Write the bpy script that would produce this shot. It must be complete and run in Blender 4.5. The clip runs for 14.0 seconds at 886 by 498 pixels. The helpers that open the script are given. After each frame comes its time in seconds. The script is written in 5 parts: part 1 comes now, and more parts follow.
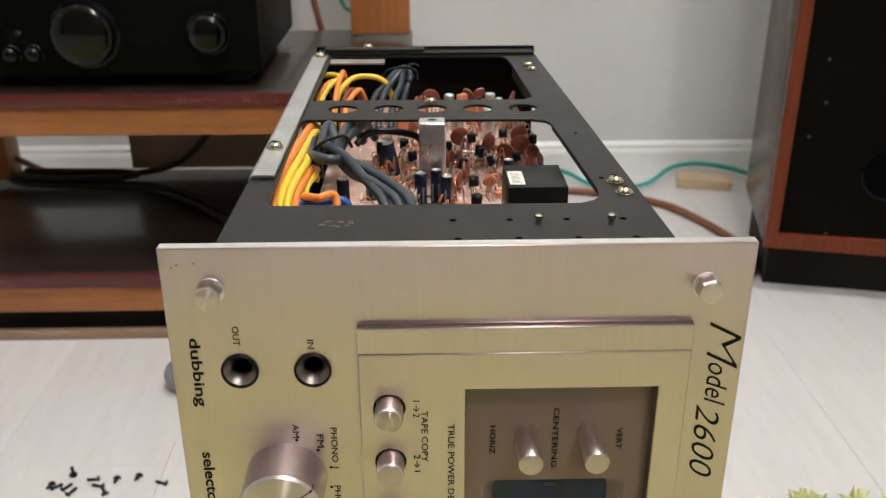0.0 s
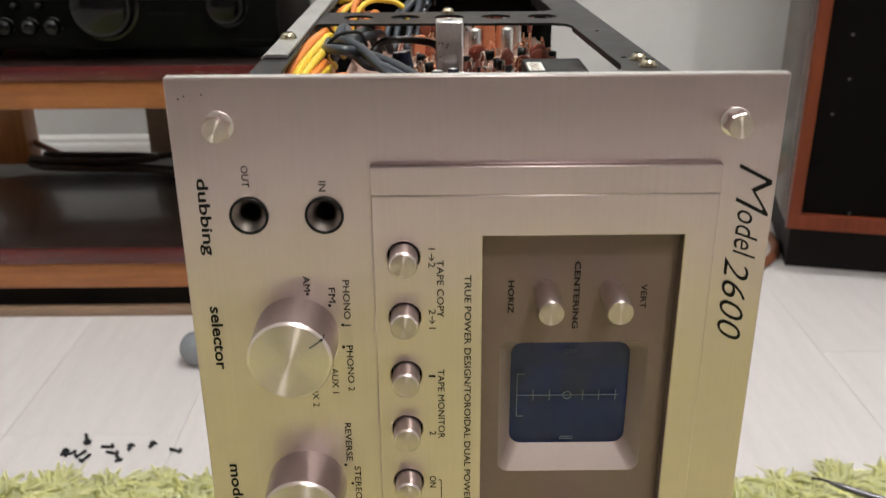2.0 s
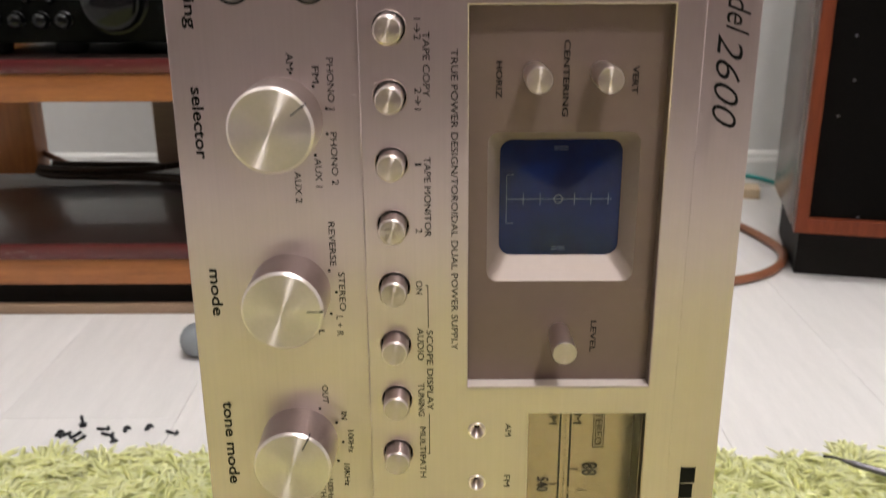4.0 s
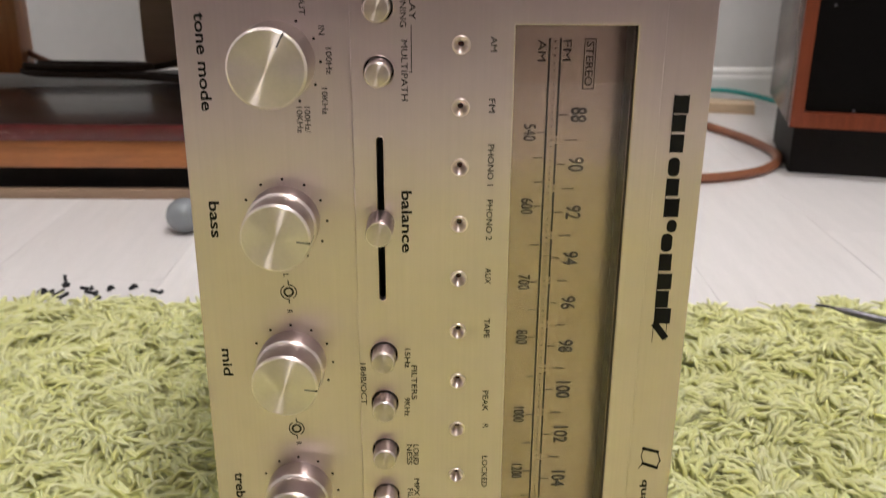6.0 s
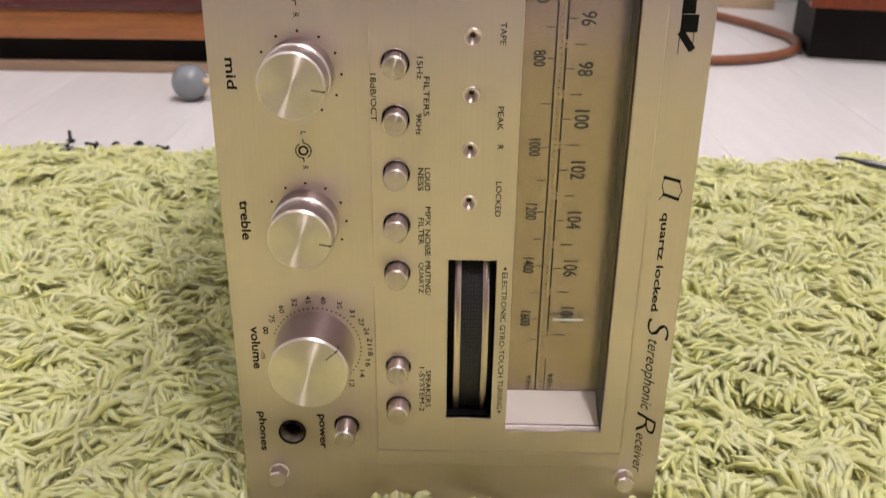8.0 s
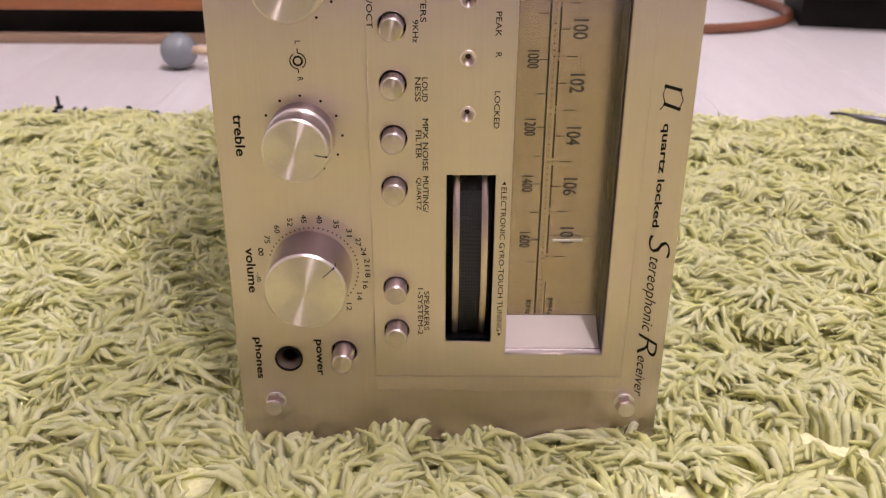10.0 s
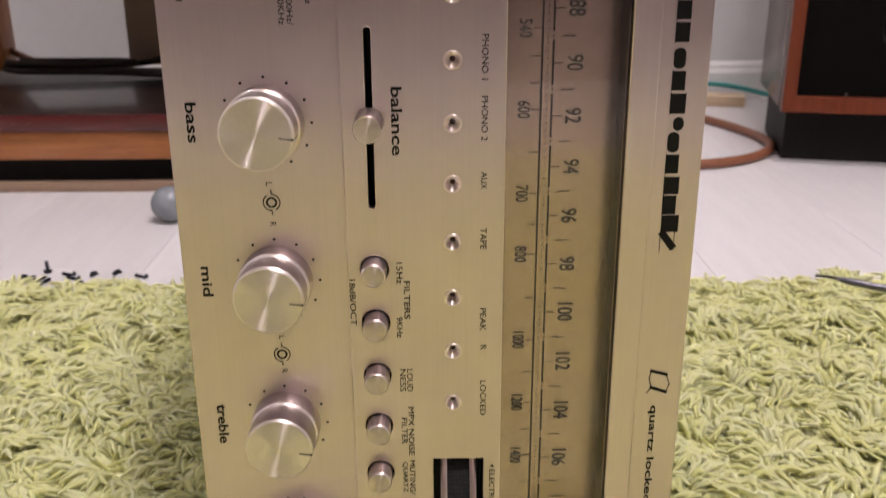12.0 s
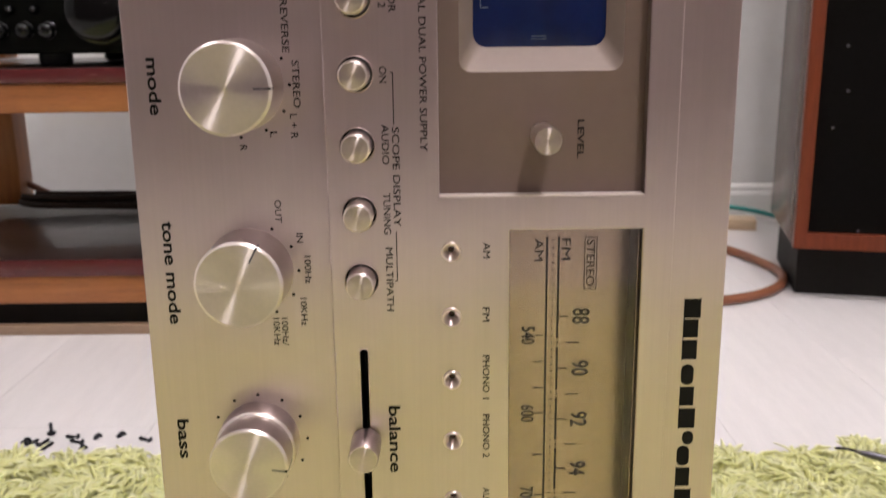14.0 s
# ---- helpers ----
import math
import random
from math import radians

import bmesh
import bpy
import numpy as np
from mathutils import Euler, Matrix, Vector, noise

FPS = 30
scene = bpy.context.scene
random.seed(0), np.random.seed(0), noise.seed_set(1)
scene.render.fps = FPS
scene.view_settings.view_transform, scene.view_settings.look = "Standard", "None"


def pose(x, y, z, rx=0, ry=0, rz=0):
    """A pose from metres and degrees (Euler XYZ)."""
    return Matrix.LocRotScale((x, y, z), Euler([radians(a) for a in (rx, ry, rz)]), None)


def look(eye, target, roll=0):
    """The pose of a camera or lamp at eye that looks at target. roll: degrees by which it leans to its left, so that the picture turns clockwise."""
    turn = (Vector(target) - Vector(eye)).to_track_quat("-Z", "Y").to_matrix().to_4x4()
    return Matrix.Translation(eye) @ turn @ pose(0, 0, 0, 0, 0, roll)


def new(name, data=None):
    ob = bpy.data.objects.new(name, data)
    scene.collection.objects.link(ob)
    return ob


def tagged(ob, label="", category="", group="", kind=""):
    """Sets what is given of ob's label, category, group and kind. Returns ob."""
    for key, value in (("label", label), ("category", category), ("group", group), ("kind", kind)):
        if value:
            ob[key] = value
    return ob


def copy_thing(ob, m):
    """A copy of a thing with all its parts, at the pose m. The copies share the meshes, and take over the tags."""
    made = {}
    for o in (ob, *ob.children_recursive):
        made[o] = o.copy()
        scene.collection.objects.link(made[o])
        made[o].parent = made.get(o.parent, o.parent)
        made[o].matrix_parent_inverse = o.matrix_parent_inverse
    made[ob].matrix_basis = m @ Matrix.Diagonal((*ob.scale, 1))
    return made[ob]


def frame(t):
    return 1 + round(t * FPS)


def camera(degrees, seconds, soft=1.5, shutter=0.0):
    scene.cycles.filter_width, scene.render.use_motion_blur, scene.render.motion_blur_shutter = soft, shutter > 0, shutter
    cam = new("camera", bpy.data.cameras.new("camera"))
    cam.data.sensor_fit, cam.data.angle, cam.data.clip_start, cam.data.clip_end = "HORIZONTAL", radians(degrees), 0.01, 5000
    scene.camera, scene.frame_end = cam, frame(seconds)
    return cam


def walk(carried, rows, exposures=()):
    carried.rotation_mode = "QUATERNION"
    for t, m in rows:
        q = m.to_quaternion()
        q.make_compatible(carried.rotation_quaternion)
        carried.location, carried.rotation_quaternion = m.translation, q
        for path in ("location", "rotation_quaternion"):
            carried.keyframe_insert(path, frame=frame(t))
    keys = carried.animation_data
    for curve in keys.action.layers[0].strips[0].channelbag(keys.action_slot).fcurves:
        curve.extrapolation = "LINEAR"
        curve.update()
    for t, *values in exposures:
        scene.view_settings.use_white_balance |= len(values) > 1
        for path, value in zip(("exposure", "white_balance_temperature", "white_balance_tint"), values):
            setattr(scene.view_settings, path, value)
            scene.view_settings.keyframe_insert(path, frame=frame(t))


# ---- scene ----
cam = camera(52.1, 14.0, soft=1.25, shutter=0.35)
cam.data.dof.use_dof, cam.data.dof.focus_distance, cam.data.dof.aperture_fstop = True, 0.33, 24.0
PATH = [
    (0, (-0.011, -0.241, 0.6155), (0.0355, 1.594, -0.1795), -0.1),
    (0.5, (-0.01, -0.242, 0.609), (0.031, 1.594, -0.184), -0.2),
    (1, (-0.009, -0.245, 0.603), (0.023, 1.593, -0.185), -0.4),
    (1.5, (-0.008, -0.25, 0.59), (0.018, 1.591, -0.192), -0.3),
    (2, (-0.011, -0.251, 0.564), (-0.003, 1.597, -0.201), -0.4),
    (2.2, (-0.011, -0.251, 0.557), (-0.007, 1.603, -0.191), -0.5),
    (4.3, (-0.004, -0.278, 0.462), (-0.017, 1.618, -0.176), -0.3),
    (4.5, (-0.005, -0.281, 0.447), (-0.016, 1.615, -0.192), -0.3),
    (5, (-0.003, -0.286, 0.415), (-0.007, 1.608, -0.228), -0.1),
    (5.5, (-0.004, -0.292, 0.39), (-0.004, 1.594, -0.273), 0.1),
    (6, (-0.001, -0.298, 0.366), (0.002, 1.578, -0.329), 0.3),
    (6.5, (0.0, -0.3, 0.346), (-0.001, 1.564, -0.378), 0.5),
    (7, (0.004, -0.306, 0.319), (-0.002, 1.545, -0.44), 0.6),
    (7.5, (0.0, -0.309, 0.301), (-0.01, 1.527, -0.491), 0.6),
    (8, (-0.002, -0.314, 0.286), (-0.016, 1.51, -0.535), 0.7),
    (8.2, (-0.002, -0.317, 0.281), (-0.015, 1.501, -0.553), 0.6),
    (9.3, (-0.004, -0.321, 0.257), (-0.004, 1.497, -0.588), 0.5),
    (10.3, (-0.005, -0.32, 0.258), (0.009, 1.501, -0.57), 0.3),
    (10.5, (-0.007, -0.317, 0.265), (0.017, 1.508, -0.553), 0.3),
    (11, (-0.006, -0.308, 0.287), (0.018, 1.54, -0.477), 0.1),
    (11.5, (-0.005, -0.303, 0.306), (0.019, 1.565, -0.41), -0.1),
    (12, (-0.002, -0.292, 0.324), (0.022, 1.596, -0.336), -0.3),
    (12.5, (-0.001, -0.282, 0.339), (0.017, 1.621, -0.274), -0.5),
    (13, (-0.001, -0.272, 0.357), (0.01, 1.644, -0.216), -1.0),
    (13.5, (-0.001, -0.268, 0.373), (0.005, 1.663, -0.149), -1.0),
    (14, (0.003, -0.263, 0.391), (0.0, 1.68, -0.085), -0.7),
]
EXPOSURES = [(0, -0.05, 6500, 9), (2, -0.04, 6500, 10), (4.3, 0.20, 6500, 11), (5, 0.23, 6500, 11), (6.5, 0.05, 6500, 15), (8, 0.20, 6500, 19), (10.3, 0.18, 6500, 33), (11.5, 0.14, 6500, 27), (13, -0.02, 6500, 21), (14, 0.20, 6500, 19)]
walk(cam, [(t, look(eye, target, roll)) for t, eye, target, roll in PATH], EXPOSURES)

# ---- light: three ceiling bulbs of a square grid: in front of the receiver, beside it, and to its left ----
world = bpy.data.worlds.new("world")
scene.world = world
world.use_nodes = True
world.node_tree.nodes["Background"].inputs["Color"].default_value = (1.0, 0.9, 0.78, 1)
world.node_tree.nodes["Background"].inputs["Strength"].default_value = 0.02


def bulb(place, watts, radius, colour):
    data = bpy.data.lights.new("ceiling_bulb", "POINT")
    data.energy, data.shadow_soft_size, data.color = watts, radius, colour
    lamp = new("ceiling_bulb", data)
    lamp.location = place
    return lamp


WARM = (0.955, 0.975, 0.955)
bulb((0.50, -1.12, 2.38), 66, 0.06, WARM)
bulb((0.36, 0.30, 2.38), 63, 0.06, WARM)
bulb((-1.22, 0.25, 2.38), 14, 0.06, WARM)


# ---- materials ----
def material(name, colour, rough=0.5, metal=0.0, vary=0.08, grain=40.0, stretch=(1, 1, 1), bump=0.0, coat=0.0,
             spread=0.0, spun=False, brushed=0.0, fine=0.0, rough_vary=0.1, spec=0.5):
    """A surface whose colour, roughness and relief vary at two scales. spread: variation from piece to piece."""
    m = bpy.data.materials.new(name)
    m.use_nodes = True
    n, link = m.node_tree.nodes, m.node_tree.links
    p = n["Principled BSDF"]
    p.inputs["Metallic"].default_value = metal
    p.inputs["Coat Weight"].default_value = coat
    p.inputs["Coat Roughness"].default_value = 0.06
    p.inputs["Specular IOR Level"].default_value = spec
    place = n.new("ShaderNodeTexCoord")
    scale = n.new("ShaderNodeMapping")
    scale.inputs["Scale"].default_value = stretch
    link.new(place.outputs["Object"], scale.inputs["Vector"])
    small, large = n.new("ShaderNodeTexNoise"), n.new("ShaderNodeTexNoise")
    small.inputs["Scale"].default_value, small.inputs["Detail"].default_value = grain * 8, 3
    large.inputs["Scale"].default_value, large.inputs["Detail"].default_value = grain, 2
    link.new(scale.outputs[0], small.inputs["Vector"])
    link.new(scale.outputs[0], large.inputs["Vector"])
    mix = n.new("ShaderNodeMix")
    mix.data_type = "FLOAT"
    mix.inputs[0].default_value = 0.55
    link.new(small.outputs["Fac"], mix.inputs[2])
    link.new(large.outputs["Fac"], mix.inputs[3])
    value = mix.outputs[0]
    ramp = n.new("ShaderNodeValToRGB")
    ramp.color_ramp.elements[0].position, ramp.color_ramp.elements[1].position = 0.3, 0.7
    ramp.color_ramp.elements[0].color = [c * (1 - vary * 1.3) for c in colour] + [1]
    ramp.color_ramp.elements[1].color = [min(1, c * (1 + vary)) for c in colour] + [1]
    link.new(value, ramp.inputs["Fac"])
    out = ramp.outputs["Color"]
    if spread:
        info, hsv = n.new("ShaderNodeObjectInfo"), n.new("ShaderNodeHueSaturation")
        span = n.new("ShaderNodeMapRange")
        span.inputs["To Min"].default_value, span.inputs["To Max"].default_value = 1 - spread, 1 + spread
        link.new(info.outputs["Random"], span.inputs["Value"])
        link.new(span.outputs[0], hsv.inputs["Value"])
        link.new(out, hsv.inputs["Color"])
        out = hsv.outputs["Color"]
    link.new(out, p.inputs["Base Color"])
    rv = n.new("ShaderNodeMapRange")
    rv.inputs["To Min"].default_value, rv.inputs["To Max"].default_value = max(0.02, rough - rough_vary), min(1, rough + rough_vary)
    link.new(value, rv.inputs["Value"])
    link.new(rv.outputs[0], p.inputs["Roughness"])
    if bump:
        b = n.new("ShaderNodeBump")
        b.inputs["Strength"].default_value, b.inputs["Distance"].default_value = bump, fine or 0.001
        link.new(value, b.inputs["Height"])
        link.new(b.outputs[0], p.inputs["Normal"])
    if spun or brushed:
        tangent = n.new("ShaderNodeTangent")
        tangent.direction_type, tangent.axis = "RADIAL", "Z"
        p.inputs["Anisotropic"].default_value = brushed or 1.0
        p.inputs["Anisotropic Rotation"].default_value = 0.0 if brushed else 0.25
        link.new(tangent.outputs[0], p.inputs["Tangent"])
    return m


CHAMPAGNE = (0.59, 0.497, 0.488)
M_PLATE = material("brushed_champagne_aluminium", CHAMPAGNE, 0.33, 0.96, 0.03, 30, (30, 30, 0.5), 0.02, fine=0.0002, rough_vary=0.03, brushed=0.75)
M_EDGE = material("bright_cut_aluminium", (0.86, 0.84, 0.82), 0.35, 1.0, 0.04, 60)
M_KNOB = material("spun_aluminium", (0.70, 0.62, 0.59), 0.36, 1.0, 0.05, 90, spun=True, rough_vary=0.02)
M_BUTTON = material("spun_button_tip", (0.58, 0.495, 0.46), 0.36, 1.0, 0.06, 90, spun=True, rough_vary=0.02)
M_KNOBSIDE = material("turned_aluminium", (0.76, 0.675, 0.645), 0.32, 1.0, 0.04, 60, rough_vary=0.04)
M_RIM = material("pinkish_rim", (0.66, 0.54, 0.50), 0.32, 1.0, 0.04, 80)
M_EYELET = material("spun_bright_eyelet", (0.90, 0.78, 0.76), 0.36, 1.0, 0.04, 80, spun=True, rough_vary=0.02)
M_CHROME = material("chromed_bezel", (0.93, 0.84, 0.81), 0.2, 1.0, 0.05, 80)
M_WINDOW = material("rose_grey_metal", (0.185, 0.128, 0.110), 0.46, 0.4, 0.03, 40, rough_vary=0.03)
# recess bottoms: lamplight from above is put into this pale colour
M_LITLEDGE = material("pale_lamplit_ledge", (0.72, 0.62, 0.58), 0.45, 0, 0.05, 60)
M_BEZEL = material("satin_brown_bezel", (0.27, 0.205, 0.18), 0.45, 0.25, 0.05, 60)
M_INK = material("black_ink", (0.006, 0.0055, 0.005), 0.5, 0, 0.2, 200, spec=0.15)
M_INKHOLE = material("dark_bore", (0.0015, 0.0015, 0.0015), 0.9, 0, 0.1, 50, spec=0.05)
M_BLACKPL = material("black_plastic", (0.005, 0.005, 0.005), 0.38, 0, 0.3, 120, spec=0.22)
M_RUBBER = material("black_rubber", (0.010, 0.010, 0.011), 0.6, 0, 0.3, 200)
M_LEDRED = material("dark_red_lens", (0.05, 0.008, 0.006), 0.2, 0, 0.2, 200)
M_SCREEN = material("blue_tube_glass", (0.0018, 0.0095, 0.062), 0.12, 0, 0.25, 25, coat=0.1, rough_vary=0.04, spec=0.35)
M_GRAT = material("pale_graticule", (0.14, 0.17, 0.22), 0.5, 0, 0.1, 100)
M_SCALE = material("champagne_scale", (0.43, 0.322, 0.28), 0.22, 0.95, 0.04, 25, (6, 6, 1), rough_vary=0.03)
M_SCALEINK = material("grey_scale_ink", (0.012, 0.011, 0.010), 0.5, 0, 0.2, 200)
M_NUMBERINK = material("thin_number_ink", (0.060, 0.054, 0.045), 0.5, 0, 0.2, 200)
# opaque pale colour standing for the floor mirrored in the acrylic edge
M_SCALEEND = material("pale_floor_reflection", (0.68, 0.59, 0.555), 0.45, 0, 0.06, 60, spec=0.2)
M_POINTER = material("white_pointer", (0.7, 0.68, 0.64), 0.2, 0, 0.04, 80)
M_SHEET = material("black_painted_steel", (0.006, 0.0056, 0.0052), 0.42, 0, 0.35, 14, bump=0.15, fine=0.0003, rough_vary=0.12, spec=0.3)
M_ZINC = material("galvanised_steel", (0.66, 0.66, 0.65), 0.36, 1.0, 0.18, 45, rough_vary=0.14)
M_MATTE = material("matt_black_inside", (0.0035, 0.0033, 0.0032), 0.85, 0, 0.2, 30, spec=0.08)
M_SCREW = material("nickel_screw", (0.50, 0.45, 0.34), 0.24, 1.0, 0.12, 200)
M_PCB = material("bare_copper_board", (0.56, 0.36, 0.30), 0.42, 0.1, 0.3, 55, (1, 1, 1), 0.3, fine=0.0006)
M_TRACK = material("tinned_track", (0.88, 0.76, 0.70), 0.3, 0.5, 0.2, 120)
M_COPPER = material("copper_lead", (0.55, 0.27, 0.16), 0.35, 0.8, 0.2, 90)
M_TINNED = material("tinned_lead", (0.6, 0.57, 0.52), 0.35, 1.0, 0.2, 90)
M_CAPBLUE = material("navy_sleeve", (0.006, 0.009, 0.024), 0.3, 0, 0.3, 90)
M_CAPTOP = material("aluminium_top", (0.75, 0.75, 0.74), 0.3, 1.0, 0.1, 90)
M_CERAMIC = material("brick_red_ceramic", (0.20, 0.046, 0.024), 0.42, 0, 0.2, 90)
M_ORANGECAP = material("orange_film", (0.55, 0.19, 0.09), 0.4, 0, 0.15, 90)
M_BLUE = material("blue_plastic", (0.02, 0.07, 0.30), 0.35, 0, 0.2, 90)
M_CREAM = material("cream_plastic", (0.62, 0.5, 0.33), 0.45, 0, 0.1, 90)
M_CAN = material("tin_can", (0.84, 0.83, 0.82), 0.3, 1.0, 0.1, 70)
M_LABEL = material("paper_label", (0.7, 0.68, 0.62), 0.6, 0, 0.08, 100)
M_WIREY = material("yellow_wire", (0.74, 0.50, 0.045), 0.35, 0, 0.1, 60)
M_WIREO = material("orange_wire", (0.72, 0.22, 0.04), 0.35, 0, 0.1, 60)
M_WIREW = material("white_wire", (0.62, 0.55, 0.45), 0.4, 0, 0.1, 60)
M_SLEEVE = material("slate_sleeve", (0.026, 0.033, 0.043), 0.36, 0, 0.2, 60)
M_FLOOR = material("pale_laminate", (0.66, 0.625, 0.615), 0.33, 0, 0.06, 9, (7, 0.7, 1), 0.05, spread=0.03, fine=0.0006)
M_GAP = material("plank_joint", (0.58, 0.545, 0.53), 0.7, 0, 0.1, 20)
M_WALL = material("white_painted_wall", (0.62, 0.61, 0.60), 0.75, 0, 0.03, 6, bump=0.1, fine=0.0008)
# for the added wall behind the camera, dark to dim the faceplate's reflections
M_WALLB = material("dark_unseen_wall", (0.150, 0.116, 0.110), 0.75, 0, 0.03, 6, bump=0.1, fine=0.0008)
M_CEIL = material("white_ceiling", (0.84, 0.82, 0.81), 0.8, 0, 0.02, 5)
M_BASEB = material("white_gloss_skirting", (0.80, 0.785, 0.765), 0.35, 0, 0.03, 8)
M_SHELF = material("glossy_dark_veneer", (0.018, 0.010, 0.008), 0.33, 0, 0.3, 12, (1, 6, 6), coat=0.35, spec=0.5)
M_REDEDGE = material("dark_red_lacquer", (0.085, 0.011, 0.012), 0.25, 0, 0.2, 15, (0.5, 6, 6), coat=0.3)
M_WOOD = material("orange_brown_wood", (0.33, 0.115, 0.032), 0.38, 0, 0.28, 10, (1.0, 12, 12), 0.1, coat=0.15)
M_POSTWOOD = material("orange_brown_post", (0.40, 0.14, 0.035), 0.38, 0, 0.22, 10, (12, 12, 1), 0.1, coat=0.15)
M_PLINTH = material("black_plinth", (0.009, 0.007, 0.006), 0.6, 0, 0.2, 10, spec=0.12)
# skirt and small print; also the board standing for shade behind the rack
M_GREYBROWN = material("grey_brown_board", (0.27, 0.175, 0.115), 0.5, 0, 0.1, 10, (1, 1, 6))
M_AMP = material("black_satin_front", (0.0024, 0.0026, 0.0020), 0.45, 0, 0.25, 60, bump=0.1, spec=0.05)
M_AMPKNOB = material("gloss_black_knob", (0.002, 0.002, 0.002), 0.10, 0, 0.2, 60, spec=0.3)
M_PRINT = material("dim_grey_print", (0.006, 0.0058, 0.0055), 0.5, 0, 0.1, 60, spec=0.05)
M_CLOTH = material("black_grille_cloth", (0.0045, 0.0038, 0.0034), 0.85, 0, 0.3, 160, bump=0.4, fine=0.0008, spec=0.02)
M_SPKFRAME = material("red_brown_veneer", (0.130, 0.026, 0.009), 0.45, 0, 0.25, 12, (12, 12, 1), coat=0.03, spec=0.22)
M_SPKSIDE = material("taupe_lacquer", (0.085, 0.050, 0.037), 0.24, 0, 0.12, 8, (6, 6, 1), rough_vary=0.04, spec=0.10)
M_BALL = material("grey_plastic_ball", (0.20, 0.212, 0.228), 0.22, 0, 0.05, 30)
M_STICK = material("pale_wood", (0.60, 0.44, 0.29), 0.5, 0, 0.15, 20, (1, 8, 8))
M_TEAL = material("teal_cable", (0.03, 0.30, 0.27), 0.35, 0, 0.08, 40)
M_BROWN = material("brown_cable", (0.20, 0.068, 0.030), 0.4, 0, 0.12, 40)
M_DARKCAB = material("black_cable", (0.012, 0.010, 0.009), 0.35, 0, 0.2, 40)
M_COIL = material("dark_brown_cable", (0.030, 0.016, 0.008), 0.55, 0, 0.2, 40, spec=0.2)
M_BLKSCREW = material("black_oxide_screw", (0.02, 0.02, 0.025), 0.35, 0.6, 0.2, 200)
M_SLEEVERING = material("dull_nickel_sleeve", (0.30, 0.26, 0.24), 0.34, 1.0, 0.15, 120)
M_TOOL = material("grey_steel_tool", (0.16, 0.15, 0.17), 0.35, 0.8, 0.15, 80)
M_BACKING = material("woven_backing", (0.80, 0.78, 0.46), 0.9, 0, 0.2, 60)


def glass_material():
    m = bpy.data.materials.new("clear_dial_glass")
    m.use_nodes = True
    p = m.node_tree.nodes["Principled BSDF"]
    p.inputs["Transmission Weight"].default_value = 1.0
    p.inputs["Roughness"].default_value = 0.0
    p.inputs["IOR"].default_value = 1.3
    p.inputs["Base Color"].default_value = (0.97, 0.96, 0.93, 1)
    return m


def yarn_material():
    """Lime shag yarn: each yarn its own tone, two plies twisted along its length, paler tips."""
    m = bpy.data.materials.new("lime_shag_yarn")
    m.use_nodes = True
    n, link = m.node_tree.nodes, m.node_tree.links
    p = n["Principled BSDF"]
    p.inputs["Roughness"].default_value = 0.45
    p.inputs["Specular IOR Level"].default_value = 0.25
    p.inputs["Sheen Weight"].default_value = 0.25
    geo, uv, ramp = n.new("ShaderNodeNewGeometry"), n.new("ShaderNodeUVMap"), n.new("ShaderNodeValToRGB")
    uv.uv_map = "yarn"
    ramp.color_ramp.elements[0].color = (0.865, 0.855, 0.43, 1)
    ramp.color_ramp.elements[1].color = (0.965, 0.955, 0.68, 1)
    mid = ramp.color_ramp.elements.new(0.5)
    mid.color = (0.92, 0.91, 0.535, 1)
    link.new(geo.outputs["Random Per Island"], ramp.inputs["Fac"])
    link.new(ramp.outputs["Color"], p.inputs["Base Color"])
    split, turn, wave = n.new("ShaderNodeSeparateXYZ"), n.new("ShaderNodeMath"), n.new("ShaderNodeMath")
    link.new(uv.outputs[0], split.inputs[0])
    turn.operation = "MULTIPLY_ADD"
    turn.inputs[1].default_value = 62.0
    around = n.new("ShaderNodeMath")
    around.operation = "MULTIPLY"
    around.inputs[1].default_value = 2 * 2 * math.pi
    link.new(split.outputs["Y"], around.inputs[0])
    link.new(split.outputs["X"], turn.inputs[0])
    link.new(around.outputs[0], turn.inputs[2])
    wave.operation = "SINE"
    link.new(turn.outputs[0], wave.inputs[0])
    b = n.new("ShaderNodeBump")
    b.inputs["Strength"].default_value, b.inputs["Distance"].default_value = 0.22, 0.0006
    link.new(wave.outputs[0], b.inputs["Height"])
    link.new(b.outputs[0], p.inputs["Normal"])
    thin, both = n.new("ShaderNodeBsdfTranslucent"), n.new("ShaderNodeMixShader")
    both.inputs[0].default_value = 0.55
    link.new(ramp.outputs["Color"], thin.inputs["Color"])
    link.new(p.outputs[0], both.inputs[1])
    link.new(thin.outputs[0], both.inputs[2])
    link.new(both.outputs[0], n["Material Output"].inputs["Surface"])
    return m


M_GLASS = glass_material()
M_YARN = yarn_material()


# ---- builders ----
def mesh_of(bm, name):
    me = bpy.data.meshes.new(name)
    bm.normal_update()
    bm.to_mesh(me)
    bm.free()
    return me


def part(name, shape, mat, parent=None, label="", at=None):
    """Links a bmesh or a mesh as one object, under a thing or a part where one is given."""
    me = mesh_of(shape, name) if isinstance(shape, bmesh.types.BMesh) else shape
    if mat and not me.materials:
        me.materials.append(mat)
    ob = new(name, me)
    if at is not None:
        ob.matrix_basis = at
    if parent:
        ob.parent = parent
        world_of = Matrix.Identity(4)
        up = parent
        while up:
            world_of = up.matrix_basis @ world_of
            up = up.parent
        ob.matrix_basis = world_of.inverted() @ ob.matrix_basis
    if label:
        tagged(ob, label)
    return ob


